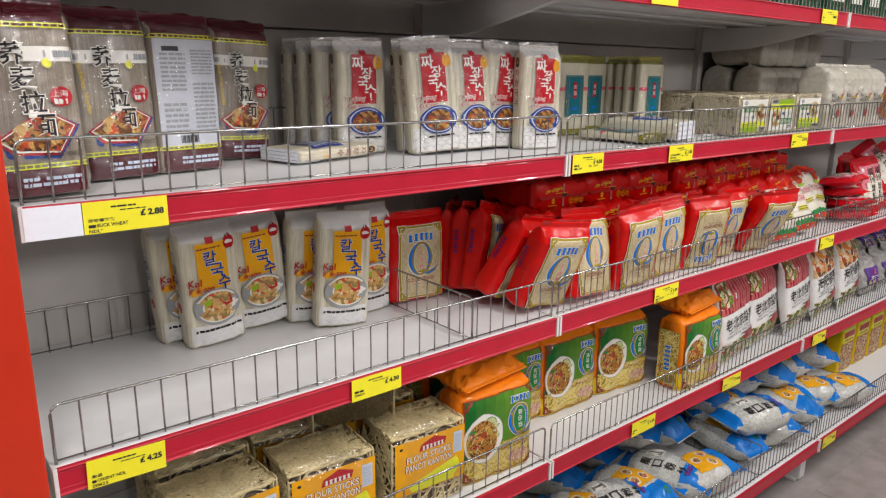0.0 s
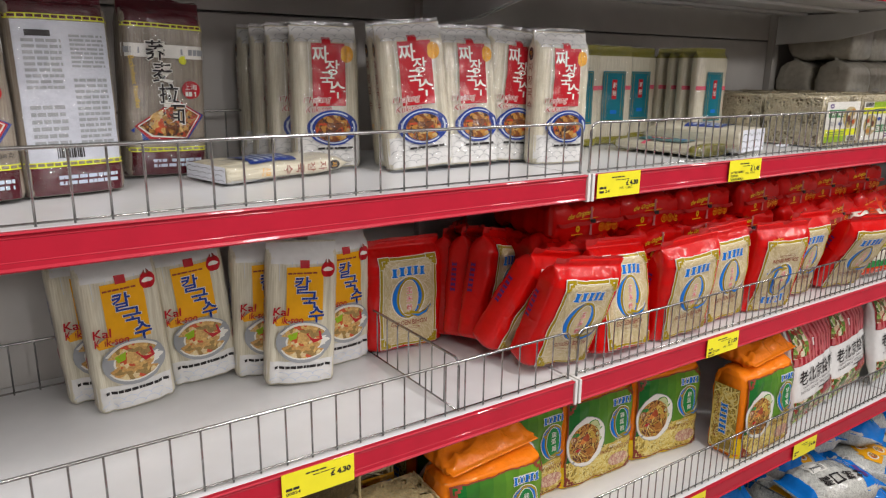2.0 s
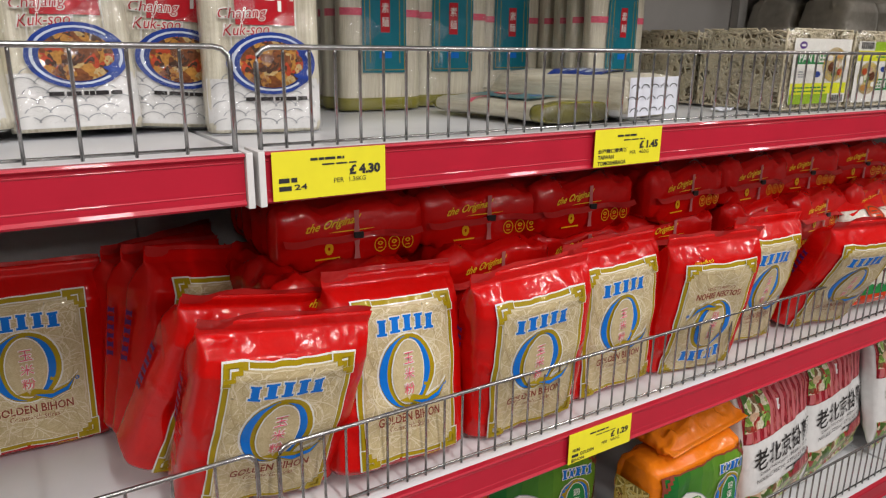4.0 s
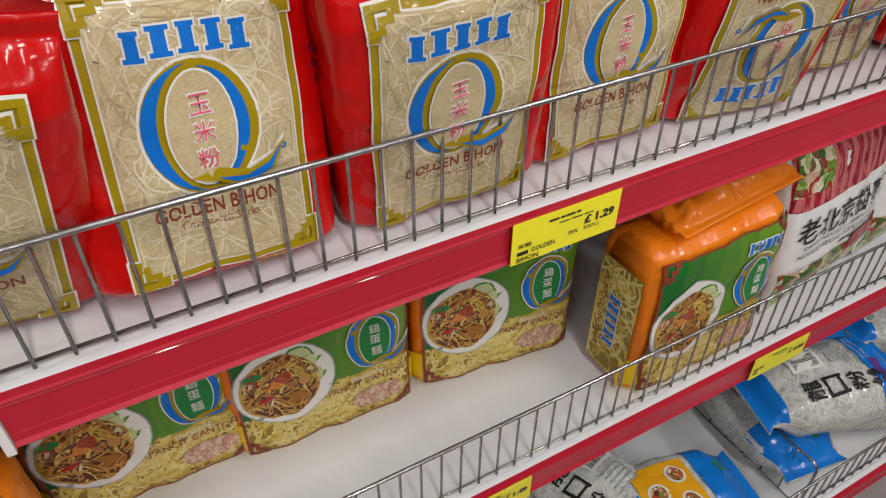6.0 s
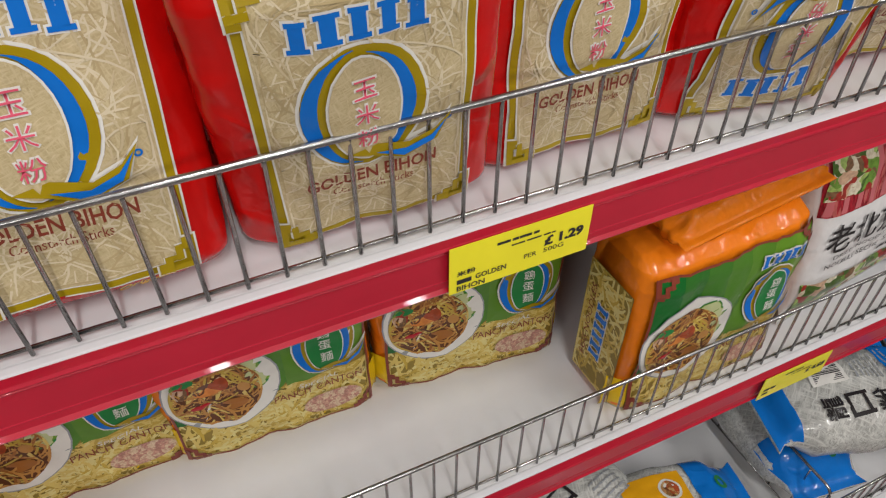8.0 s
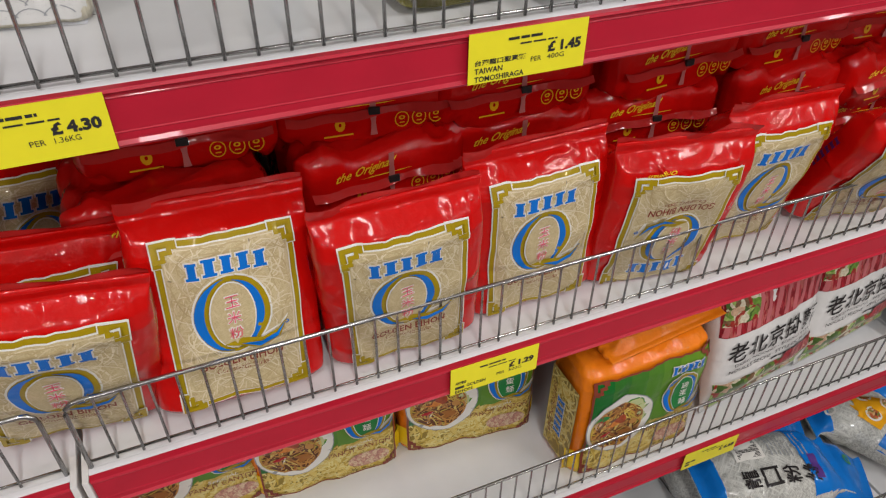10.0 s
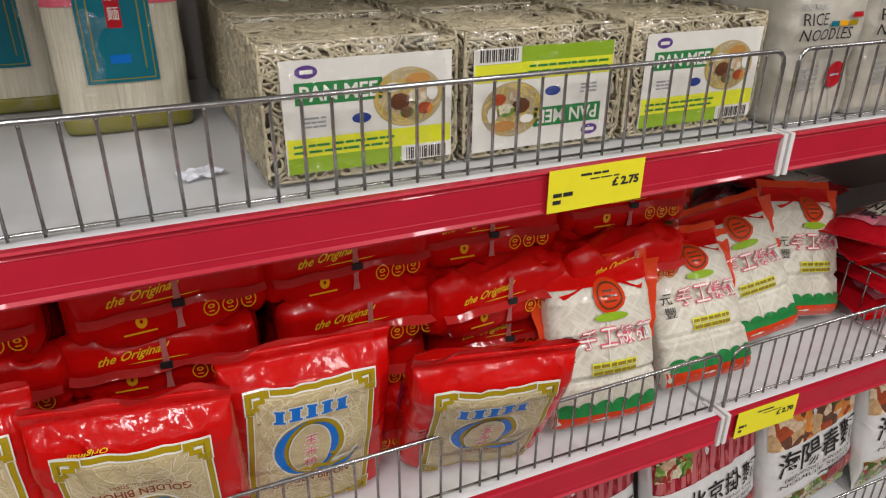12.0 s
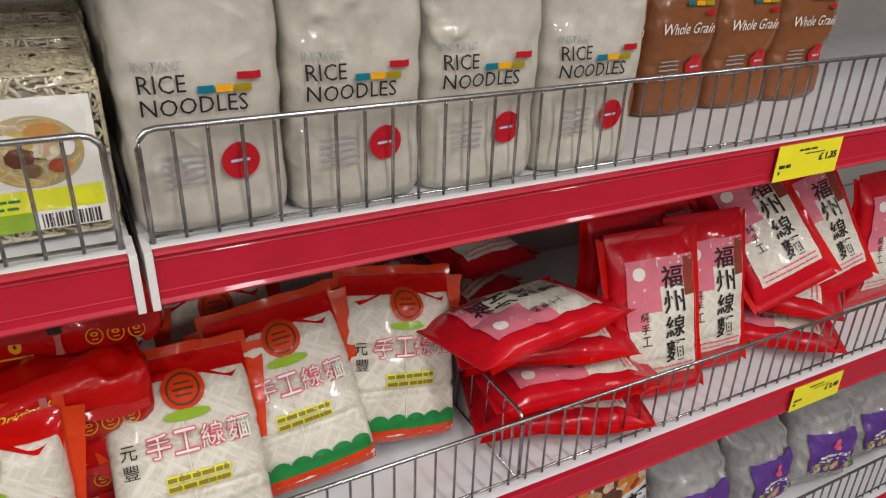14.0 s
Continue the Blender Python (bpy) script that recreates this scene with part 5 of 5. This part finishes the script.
THREAD = fibres("white_thread_noodle", (0.68, 0.65, 0.56), (0.54, 0.50, 0.41), 260)


VERMILION = film("vermilion_film", (0.60, 0.045, 0.008))


def thread_noodle():
    t = thing("thread_noodle_pack", "white thread noodle pack with red top and green scalloped foot", "noodle pack", "thread noodle packs")
    W, H, D = 0.128, 0.178, 0.055
    prof = [(0, 0.98, 0.3), (0.05, 1, 0.8), (0.28, 1, 1), (0.315, 0.985, 0.74), (0.35, 1, 1), (0.53, 1, 1), (0.57, 0.985, 0.72), (0.61, 1, 1), (0.8, 0.98, 0.95), (0.88, 0.95, 0.6), (0.95, 0.97, 0.1), (1, 1.0, 0.04)]
    s = Skin(W, H, D, prof, n=3.2, dent=0.0025, freq=22, seed=14)
    s.body("pack", THREAD, t)
    a = Art()
    a.rect(RED, -0.063, 0.176, 0.063, 0.1995, 1)
    a.on("red_corner#0").poly(RED, [(-0.063, 0.178), (-0.063, 0.16), (-0.045, 0.166), (-0.02, 0.177)], 1).on("red_corner#1").poly(RED, [(0.063, 0.178), (0.063, 0.16), (0.045, 0.166), (0.02, 0.177)], 1)
    a.on("red_foot").rect(VERMILION, -0.063, 0.001, 0.063, 0.02, 1)
    a.on("scalloped_band")
    a.rect(I_GREEN, -0.06, 0.018, 0.06, 0.028, 2)
    for i in range(6):
        a.ring(I_GREEN, -0.05 + i * 0.02, 0.027, 0.0105, 0.009, 0, 2, 12, 1, a0=0, a1=180)
    a.on("roundel")
    a.ring(VERMILION, 0.004, 0.164, 0.0185, 0.0205, 0, 3).ring(I_UMBER, 0.004, 0.164, 0.0145, 0.0165, 0.86, 4)
    for i in range(3):
        a.rect(I_UMBER, -0.003 - 0.002 * (i % 2), 0.157 + i * 0.006, 0.011 + 0.002 * (i % 2), 0.1592 + i * 0.006, 4)
    a.ring(I_LIME, 0.004, 0.139, 0.02, 0.0055, 0, 3, 18, 1)
    for i, ch in enumerate("手工線麵"):
        a.on("character#%d" % i)
        x = -0.034 + i * 0.0225
        a.text(I_PINK, ch, x, 0.102, x + 0.0215, 0.127, 3, fat=0.045)
        a.text(I_WHITE, ch, x + 0.001, 0.103, x + 0.0205, 0.126, 4, fat=0.002)
    a.on("character#8").text(I_BLACK, "元", -0.054, 0.108, -0.041, 0.122, 3).on("character#9").text(I_BLACK, "豐", -0.054, 0.09, -0.041, 0.104, 3)
    a.on("fine_print").bars(I_LEMON, -0.022, 0.068, 0.032, 0.086, 2, 3, 5, 0.8)
    a.bars(I_SHADE, -0.021, 0.0695, 0.031, 0.0865, 2, 4, 6, 0.5)
    a.rect(I_WHITE, -0.001, 0.03, 0.0, 0.155, 1)
    a.v = [(x, z * 0.89, q) for x, z, q in a.v]
    s.lay("printed_front", a, t, "red roundel, rose characters and green scallops")
    for sx in (-1, 1):
        vs, fs = [], []
        for j in range(9):
            z = 0.085 + 0.09 * j / 8
            wv = 0.004 * noise.noise((z * 40, sx, 0))
            vs += [(sx * 0.06, wv, z), (sx * (0.07 + 0.012 * j / 8), wv * 3 - 0.004, z)]
        for j in range(8):
            fs.append((2 * j, 2 * j + 1, 2 * j + 3, 2 * j + 2))
        link("side_flap", vs, fs, VERMILION, t, "loose orange-red film edge")
    fin(t, 0.135, 0.171, VERMILION, 0.016, 6, label="red crimped top")
    return t


ROSE = ink("rose_film_ink", (0.62, 0.17, 0.22))


def fuzhou():
    t = thing("misua_bag", "pink and red film bag of white noodles with black brush characters", "noodle bag", "pink noodle bags")
    W, H, D = 0.125, 0.215, 0.04
    s = Skin(W, H, D, PILLOW, n=3, dent=0.004, freq=24, seed=15)
    s.body("bag", PINK, t)
    a = Art()
    a.rect(THREAD, -0.045, 0.03, 0.05, 0.18, 1)
    a.on("rose_corner").rect(ROSE, -0.046, 0.115, 0.0, 0.181, 2).rect(ROSE, 0.0, 0.145, 0.051, 0.181, 2).rect(ROSE, -0.046, 0.095, -0.02, 0.115, 2)
    a.on("round_mark")
    a.ring(I_WHITE, -0.03, 0.165, 0.009, 0.008, 0, 3, 16, 1)
    for i, ch in enumerate("福州線麵"):
        a.on("character#%d" % i)
        a.text(I_BLACK, ch, 0.002, 0.142 - i * 0.031, 0.032, 0.170 - i * 0.031, 4, fat=0.012)
    a.on("character#5").text(I_BLACK, "純", -0.03, 0.105, -0.018, 0.117, 4).on("character#6").text(I_BLACK, "手", -0.03, 0.09, -0.018, 0.102, 4).on("character#7").text(I_BLACK, "工", -0.03, 0.075, -0.018, 0.087, 4)
    a.on("brown_block").rect(I_BROWN, 0.034, 0.13, 0.05, 0.178, 3)
    a.on("fine_print").bars(I_PINK, -0.04, 0.035, 0.045, 0.05, 2, 3, 3, 0.3)
    s.lay("printed_front", a, t, "white window with black brush characters")
    for sx in (-1, 1):
        vs = [(sx * 0.058, 0, 0.01), (sx * 0.07, -0.004, 0.0), (sx * 0.058, 0, 0.07), (sx * 0.072, 0.003, 0.07), (sx * 0.058, 0, 0.14), (sx * 0.069, -0.003, 0.14), (sx * 0.058, 0, 0.205), (sx * 0.073, 0.002, 0.212)]
        link("side_flap", vs, [(0, 1, 3, 2), (2, 3, 5, 4), (4, 5, 7, 6)], RED, t, "red film edge")
    return t


GLASSN = fibres("glass_noodle_film", (0.62, 0.62, 0.57), (0.34, 0.34, 0.31), 240, 0.2, wobble=1.5)


def vermicelli(kind=0):
    """A plump bag of glass noodles, blue at the ends, lying on its back."""
    t = thing("vermicelli_bag", ("plump glass noodle bag with blue ends and orange panel", "plump glass noodle bag with blue ends and black characters")[kind], "noodle bag", "vermicelli bags")
    W, H, D = 0.15, 0.27, 0.095
    prof = [(0, 0.8, 0.05), (0.05, 0.7, 0.08), (0.1, 0.72, 0.45), (0.2, 0.92, 0.85), (0.5, 1, 1), (0.8, 0.92, 0.85), (0.9, 0.72, 0.45), (0.95, 0.7, 0.08), (1, 0.85, 0.05)]
    s = Skin(W, H, D, prof, n=2.4, dent=0.005, freq=26, seed=17 + kind, rings=30)
    s.body("bag", GLASSN, t)
    a = Art()
    a.rect(BLUEF, -0.075, 0.0, 0.075, 0.085, 1).rect(BLUEF, -0.075, 0.235, 0.075, 0.27, 1)
    a.v = [(x * 0.985 * s.half(z)[0] / 0.075, z, q) for x, z, q in a.v]
    if kind == 0:
        a.rect(I_AMBER, -0.045, 0.095, 0.05, 0.185, 2)
        for x, z in ((-0.022, 0.12), (0.024, 0.12), (0.002, 0.16)):
            a.ring(I_WHITE, x, z, 0.016, 0.016, 0, 3, 18, 2).ring(DISH, x, z, 0.0125, 0.0125, 0, 4, 16, 1)
        a.ring(I_GREEN, 0.02, 0.045, 0.01, 0.01, 0.5, 3, 16, 1)
        a.ring(I_WHITE, -0.02, 0.232, 0.01, 0.01, 0.6, 3, 16, 1)
    else:
        for i, ch in enumerate("龍口粉絲"):
            a.text(I_BLACK, ch, -0.05, 0.175 - i * 0.036, -0.018, 0.205 - i * 0.036, 2, fat=0.02)
        a.rect(I_WHITE, 0.0, 0.15, 0.05, 0.2, 2)
        for i in range(16):
            a.rect(I_BLACK, 0.004 + i * 0.0026, 0.155, 0.005 + i * 0.0026 + 0.0004 * (i % 3), 0.195, 3, 0.05)
        a.bars(I_GREY, 0.0, 0.07, 0.05, 0.145, 9, 2, 5, 0.3)
        a.rect(I_PURPLE, -0.045, 0.06, 0.0, 0.075, 2)
    s.lay("printed_film", a, t, "blue ends with panels and characters")
    return t


def carton():
    t = thing("noodle_carton", "upright yellow and red packet with a dish picture", "food packet", "yellow packets")
    s = Skin(0.13, 0.2, 0.06, BLOCK, n=9, dent=0.0008)
    s.body("packet", YFILM, t)
    a = Art()
    a.rect(I_LEMON, -0.06, 0.13, 0.06, 0.19, 1).rect(I_RED, -0.05, 0.15, 0.05, 0.175, 2).rect(DISH, -0.06, 0.01, 0.06, 0.125, 1).bars(I_BROWN, -0.04, 0.135, 0.04, 0.147, 1, 2, 3)
    s.lay("printed_front", a, t, "red name bar over a dish picture")
    return t


def purple_bag():
    t = thing("sweet_potato_noodle_bag", "shiny clear grey bag of noodles with a purple label", "noodle bag", "purple-labelled noodle bags")
    s = Skin(0.15, 0.16, 0.085, PILLOW, n=2.6, dent=0.008, freq=38, seed=21, rings=44, around=84)
    s.body("bag", GREYF, t)
    a = Art()
    a.rect(I_PURPLE, -0.055, 0.025, 0.055, 0.1, 1).ring(I_PINK, 0.0, 0.08, 0.012, 0.01, 0, 2).bars(I_WHITE, -0.04, 0.05, 0.04, 0.066, 2, 2, 4).rect(SALAD, -0.05, 0.027, 0.05, 0.048, 2)
    s.lay("label", a, t, "purple label", lift=0.004)
    fin(t, 0.14, 0.155, GREYF, 0.014, 5)
    return t


def green_pack():
    t = thing("seaweed_noodle_pack", "dark green noodle pack on the top shelf", "noodle pack", "green noodle packs")
    s = Skin(0.12, 0.2, 0.06, BOXY, n=4, dent=0.003, seed=23)
    s.body("pack", film("deep_green_film", (0.012, 0.06, 0.025)), t)
    a = Art()
    a.rect(I_WHITE, -0.04, 0.04, 0.04, 0.07, 1).bars(I_LIME, -0.045, 0.1, 0.045, 0.16, 3, 1, 4)
    s.lay("printed_front", a, t, "pale label and lettering")
    return t


def paper_scrap():
    t = thing("paper_scrap", "small crumpled white paper scrap on the shelf", "paper scrap")
    vs, fs, n = [], [], 9
    for j in range(n):
        for i in range(n):
            u, v = i / (n - 1) - 0.5, j / (n - 1) - 0.5
            q = (u * 120, v * 120, 3)
            vs.append((u * 0.034 + 0.003 * noise.noise(q), v * 0.022 + 0.003 * noise.noise((q[1], q[0], 1)), 0.003 + 0.003 * noise.noise((u * 7, v * 7, 5))))
    for j in range(n - 1):
        for i in range(n - 1):
            fs.append((j * n + i, j * n + i + 1, j * n + n + i + 1, j * n + n + i))
    low = min(v[2] for v in vs)
    k = len(vs)
    vs = [(x, y, z - low) for x, y, z in vs]
    vs += [(x, y, z + 0.0006) for x, y, z in vs]
    fs += [tuple(i + k for i in f[::-1]) for f in fs]
    link("sheet", vs, fs, PAPER, t, smooth=False)
    return t

# ---- upper shelf, first bay ----
stock("buck", buckwheat, -0.947, 0.075, A + 0.002, 6, -4, -1)
stock("buck", buckwheat, -0.818, 0.184, A + 0.002, 10, -3, -1)
stock("buck_back", lambda: buckwheat(True), -0.702, 0.215, A + 0.001, 12, -3, 0)
stock("buck", buckwheat, -0.565, 0.325, A + 0.002, 7, 0, 2)
for x, y, yaw, lean, roll in [(-0.319, 0.285, -10, -1, 0), (-0.338, 0.337, -9, -1, 0), (-0.346, 0.389, -8, 0, 0), (-0.35, 0.44, -6, 0, 0), (-0.203, 0.184, -14, -2, -5), (-0.19, 0.24, -10, -2, -4),
                              (-0.1, 0.19, -3, -6, -1), (-0.085, 0.245, 0, -4, -1), (-0.017, 0.203, 0, 0, 4), (0.0, 0.258, 1, 0, 3), (0.06, 0.149, -9, 0, 0)]:
    stock("bean", black_bean, x, y, A + abs(roll) * 0.0009 + abs(lean) * 0.0004, yaw, lean, roll)
stock("bean_flat", lambda: black_bean(0.026), -0.535, 0.215, A + 0.014, 104, 90, 0, "white wheat noodle pack lying flat on the shelf")

# ---- upper shelf, second bay ----
for x, y, yaw in [(0.278, 0.322, 1), (0.40, 0.345, -6), (0.54, 0.393, -3), (0.657, 0.275, 3), (0.655, 0.31, 1), (0.66, 0.345, 2), (0.66, 0.38, 0), (0.275, 0.36, 0), (0.28, 0.395, 1), (0.402, 0.382, -3)]:
    stock("fine", fine_noodle, x, y, A, yaw)
stock("fine_flat", lambda: fine_noodle(0.022), 0.385, 0.05, A + 0.0128, 4, -90, 0, "cream thin-noodle pack lying flat behind the wire fence")
stock("bean", black_bean, 0.485, 0.035, A + 0.029, 10, -90, 180, "white wave-patterned noodle pack lying on the shelf")
for i, x in enumerate((0.832, 1.0, 1.168)):
    for j in range(3):
        stock("pan_flip" if i == 1 else "pan", (lambda: pan_mee(True)) if i == 1 else pan_mee, x + 0.004 * (j - 1), 0.113 + 0.147 * j, A)

# ---- upper shelf, third bay ----
for x in (1.308, 1.418, 1.527, 1.637):
    stock("rice", rice_noodle, x, 0.078, A)
for x in (1.31, 1.42, 1.53, 1.64):
    for y in (0.3, 0.42):
        stock("rice", rice_noodle, x, y, A)
    stock("rice", rice_noodle, x + 0.01, 0.262, A + 0.252, 0, -90, 0, "hazy clear rice noodle bag lying flat on top of others")
for x in (1.745, 1.85, 1.955, 2.06):
    stock("brown_rice", lambda: rice_noodle(True), x, 0.19, A)
    stock("brown_rice", lambda: rice_noodle(True), x, 0.31, A)

# ---- middle shelf, first bay ----
for x, y, yaw, lean, roll in [(-0.637, 0.32, 1, 1, -4), (-0.668, 0.378, 2, 0, -4), (-0.52, 0.356, -5, 2, -6), (-0.42, 0.33, -8, 5, 0), (-0.393, 0.259, -13, 1, 3), (-0.3, 0.304, 6, 0, 1)]:
    stock("knife", knife_noodle, x, y, B + abs(roll) * 0.001 + abs(lean) * 0.0005, yaw, lean, roll)

# ---- middle shelf: the red bags ----
stock("q", q_bag, -0.167, 0.302, B + 0.003, -3, -1, 1)
for x, y, yaw, roll, lean in [(0.005, 0.08, -1, 7, 20), (-0.03, 0.16, 12, 12, 26), (-0.03, 0.222, 30, 13, 2), (-0.035, 0.27, 36, 10, 0), (-0.04, 0.318, 38, 6, 0),
                              (0.152, 0.055, 3, 4, -9), (0.32, 0.064, -3, -3, 11), (0.475, 0.081, -1, -2, 4), (0.757, 0.09, 0, 2, 13), (0.938, 0.075, -11, 1, 29), (0.0, 0.36, 40, 3, 0)]:
    stock("q", q_bag, x, y, B + abs(roll) * 0.0013 + abs(lean) * 0.0005, yaw, lean, roll)
stock("q_flip", lambda: q_bag(True, 4), 0.623, 0.07, B + 0.007, -9, 14, 0, "red bag of corn noodles standing upside down")
for i, x in enumerate((0.14, 0.32, 0.485, 0.655, 0.83, 1.0, 1.17), 1):
    for k in range(4):
        stock("q_lying", q_lying, x + 0.012 * math.sin(i * 2.1 + k * 1.7), 0.108 + 0.014 * math.sin(i + k * 2.3) + (0.015 if k == 3 else 0), B + 0.035 + 0.0665 * k, 5 * math.sin(i * 1.3 + k * 2.9), -90)

# ---- middle shelf, third bay ----
for x, y, yaw, roll, lean in [(1.103, 0.046, -6, 0, -18), (1.265, 0.05, -2, 0, -34), (1.384, 0.088, -4, -8, -30), (1.485, 0.11, -3, 9, -25), (1.19, 0.2, 0, 2, -8), (1.33, 0.25, 0, -2, -8)]:
    stock("thread", thread_noodle, x, y, B + abs(roll) * 0.0011 + abs(lean) * 0.0005, yaw, lean, roll)
for x, y, z, yaw, lean, roll in [(1.822, 0.056, 0, -8, -18, -1), (1.925, 0.075, 0, -6, -16, 0), (2.08, 0.07, 0.05, -12, -36, -24), (2.2, 0.08, 0.03, -6, -30, -16), (1.83, 0.16, 0, 0, -4, 2), (1.96, 0.2, 0, 0, -4, 2), (2.1, 0.2, 0, 0, -4, 2),
                                 (2.32, 0.1, 0, 0, -10, 0)]:
    stock("fuzhou", fuzhou, x, y, B + z + abs(roll) * 0.001 + abs(lean) * 0.0004, yaw, lean, roll)
for x, y, z, yaw, roll in [(1.79, 0.06, 0.022, 70, 0), (1.80, 0.075, 0.062, 80, 4), (1.78, 0.1, 0.105, 74, -4), (1.74, 0.11, 0.148, 98, 8), (1.72, 0.27, 0.02, 20, 0), (1.72, 0.27, 0.062, 30, 0), (1.73, 0.28, 0.105, 10, 0), (2.16, 0.05, 0.02, 50, 0), (2.17, 0.06, 0.06, 40, 0)]:
    stock("fuzhou", fuzhou, x, y, B + z, yaw, -90, roll, "pink and red noodle bag lying in a loose pile")

# ---- third shelf ----
for x, y in [(-0.73, 0.12), (-0.535, 0.11), (-0.32, 0.1), (-0.72, 0.26), (-0.53, 0.26), (-0.33, 0.26)]:
    stock("flour", flour_sticks, x, y, C, 3 if x < -0.6 else -4)
stock("flour", flour_sticks, -0.44, 0.13, C + 0.243, -12, -90, 0, "noodle bundle lying flat on top of two others")
for x, y, yaw in [(-0.13, 0.085, -4), (0.055, 0.215, 0), (0.24, 0.2, -2), (0.454, 0.19, -7), (0.66, 0.072, 1), (-0.1, 0.25, 0)]:
    stock("canton", canton_bag, x, y, C, yaw)
stock("folded", folded_top, -0.13, 0.045, C + 0.224, 6, -86)
stock("folded", folded_top, -0.2, 0.14, C + 0.255, -14, -84)
stock("folded", folded_top, 0.69, 0.04, C + 0.222, 6, -84)
for x, y, z in [(0.917, 0.062, 0), (1.125, 0.08, 0.006), (1.34, 0.068, 0.01)]:
    stock("beijing", beijing, x, y, C + 0.006 + z, 6, -9, -3)
for x in (1.565, 1.785):
    stock("prawn", lambda: beijing(PRAWN, "海陽春麵", ("DRIED NOODLE - SHANGHAI STYLE", "NOUILLE SECHE"), "white dried noodle bag with black characters and an orange prawn picture"), x, 0.075, C + 0.01, 6, -9, -4)
for i in range(4):
    for k in range(2):
        stock("purple", purple_bag, 1.98 + i * 0.15 + 0.02 * k, 0.075 + 0.06 * k, C + 0.012 + 0.11 * k, 8 * math.sin(i * 2 + k), -20 - 40 * k, 6 * math.sin(i + k))

# ---- lowest shelf ----
for x, y, z, yaw, k in [(0.63, -0.07, 0.05, 18, 1), (0.47, 0.03, 0.055, 76, 1), (0.45, -0.07, 0.05, 8, 0), (0.90, -0.072, 0.06, -8, 0), (0.76, 0.1, 0.09, 4, 0), (1.14, 0.08, 0.1, 62, 0), (1.2, -0.05, 0.05, 58, 0), (1.46, 0.03, 0.055, 70, 0),
                          (0.74, 0.2, 0.05, 0, 0), (0.9, 0.2, 0.05, 5, 0), (1.08, 0.2, 0.05, 30, 0), (1.3, 0.15, 0.05, 30, 0), (1.28, 0.16, 0.13, 70, 0), (0.2, 0.0, 0.05, 40, 0), (0.05, 0.05, 0.05, 60, 1), (1.04, -0.02, 0.06, 20, 0), (1.5, 0.2, 0.05, 20, 0), (1.62, -0.02, 0.05, 60, 0), (0.64, 0.12, 0.13, 30, 0), (0.99, 0.08, 0.13, 10, 0), (0.54, 0.2, 0.05, 10, 0), (0.36, 0.18, 0.05, 30, 0), (1.36, -0.06, 0.05, 20, 0), (0.3, -0.05, 0.05, 30, 0), (1.66, 0.14, 0.05, 40, 0), (1.55, 0.1, 0.13, 60, 0), (1.1, -0.03, 0.14, 75, 1), (1.36, 0.05, 0.14, 20, 0), (1.75, -0.04, 0.05, 80, 0), (1.72, 0.05, 0.13, 30, 0), (0.8, -0.03, 0.05, 80, 0), (1.25, 0.3, 0.1, 10, 0), (0.95, 0.32, 0.1, 10, 0), (1.55, 0.32, 0.1, 80, 0)]:
    stock("vermi%d" % k, lambda: vermicelli(k), x, y, D + z, yaw, -90)
for x in (1.94, 2.09, 2.24, 2.39):
    stock("carton", carton, x, 0.13, D)
    stock("carton", carton, x - 0.03, 0.3, D)

# ---- top shelf ----
for x in (1.0, 1.14, 1.31, 1.45, 1.59, 1.73, 1.87, 2.01):
    stock("green", green_pack, x, 0.09, E)
stock("scrap", paper_scrap, 0.702, 0.1, A, 20)

# ---- floor tiles in front of the shelving ----
slab = box(-0.2985, -0.2985, 0, 0.2985, 0.2985, 0.005, 0.0015, 1)
tile_mesh = bpy.data.meshes.new("floor_tile")
slab.to_mesh(tile_mesh)
slab.free()
tile_mesh.materials.append(FLOOR)
for i in range(10):
    for j in range(4):
        tile = new("floor_tile", tile_mesh)
        tile.parent = bpy.data.objects["floor"]
        tile.location = (-1.5 + i * 0.6, -0.43 - j * 0.6, 0.0005)
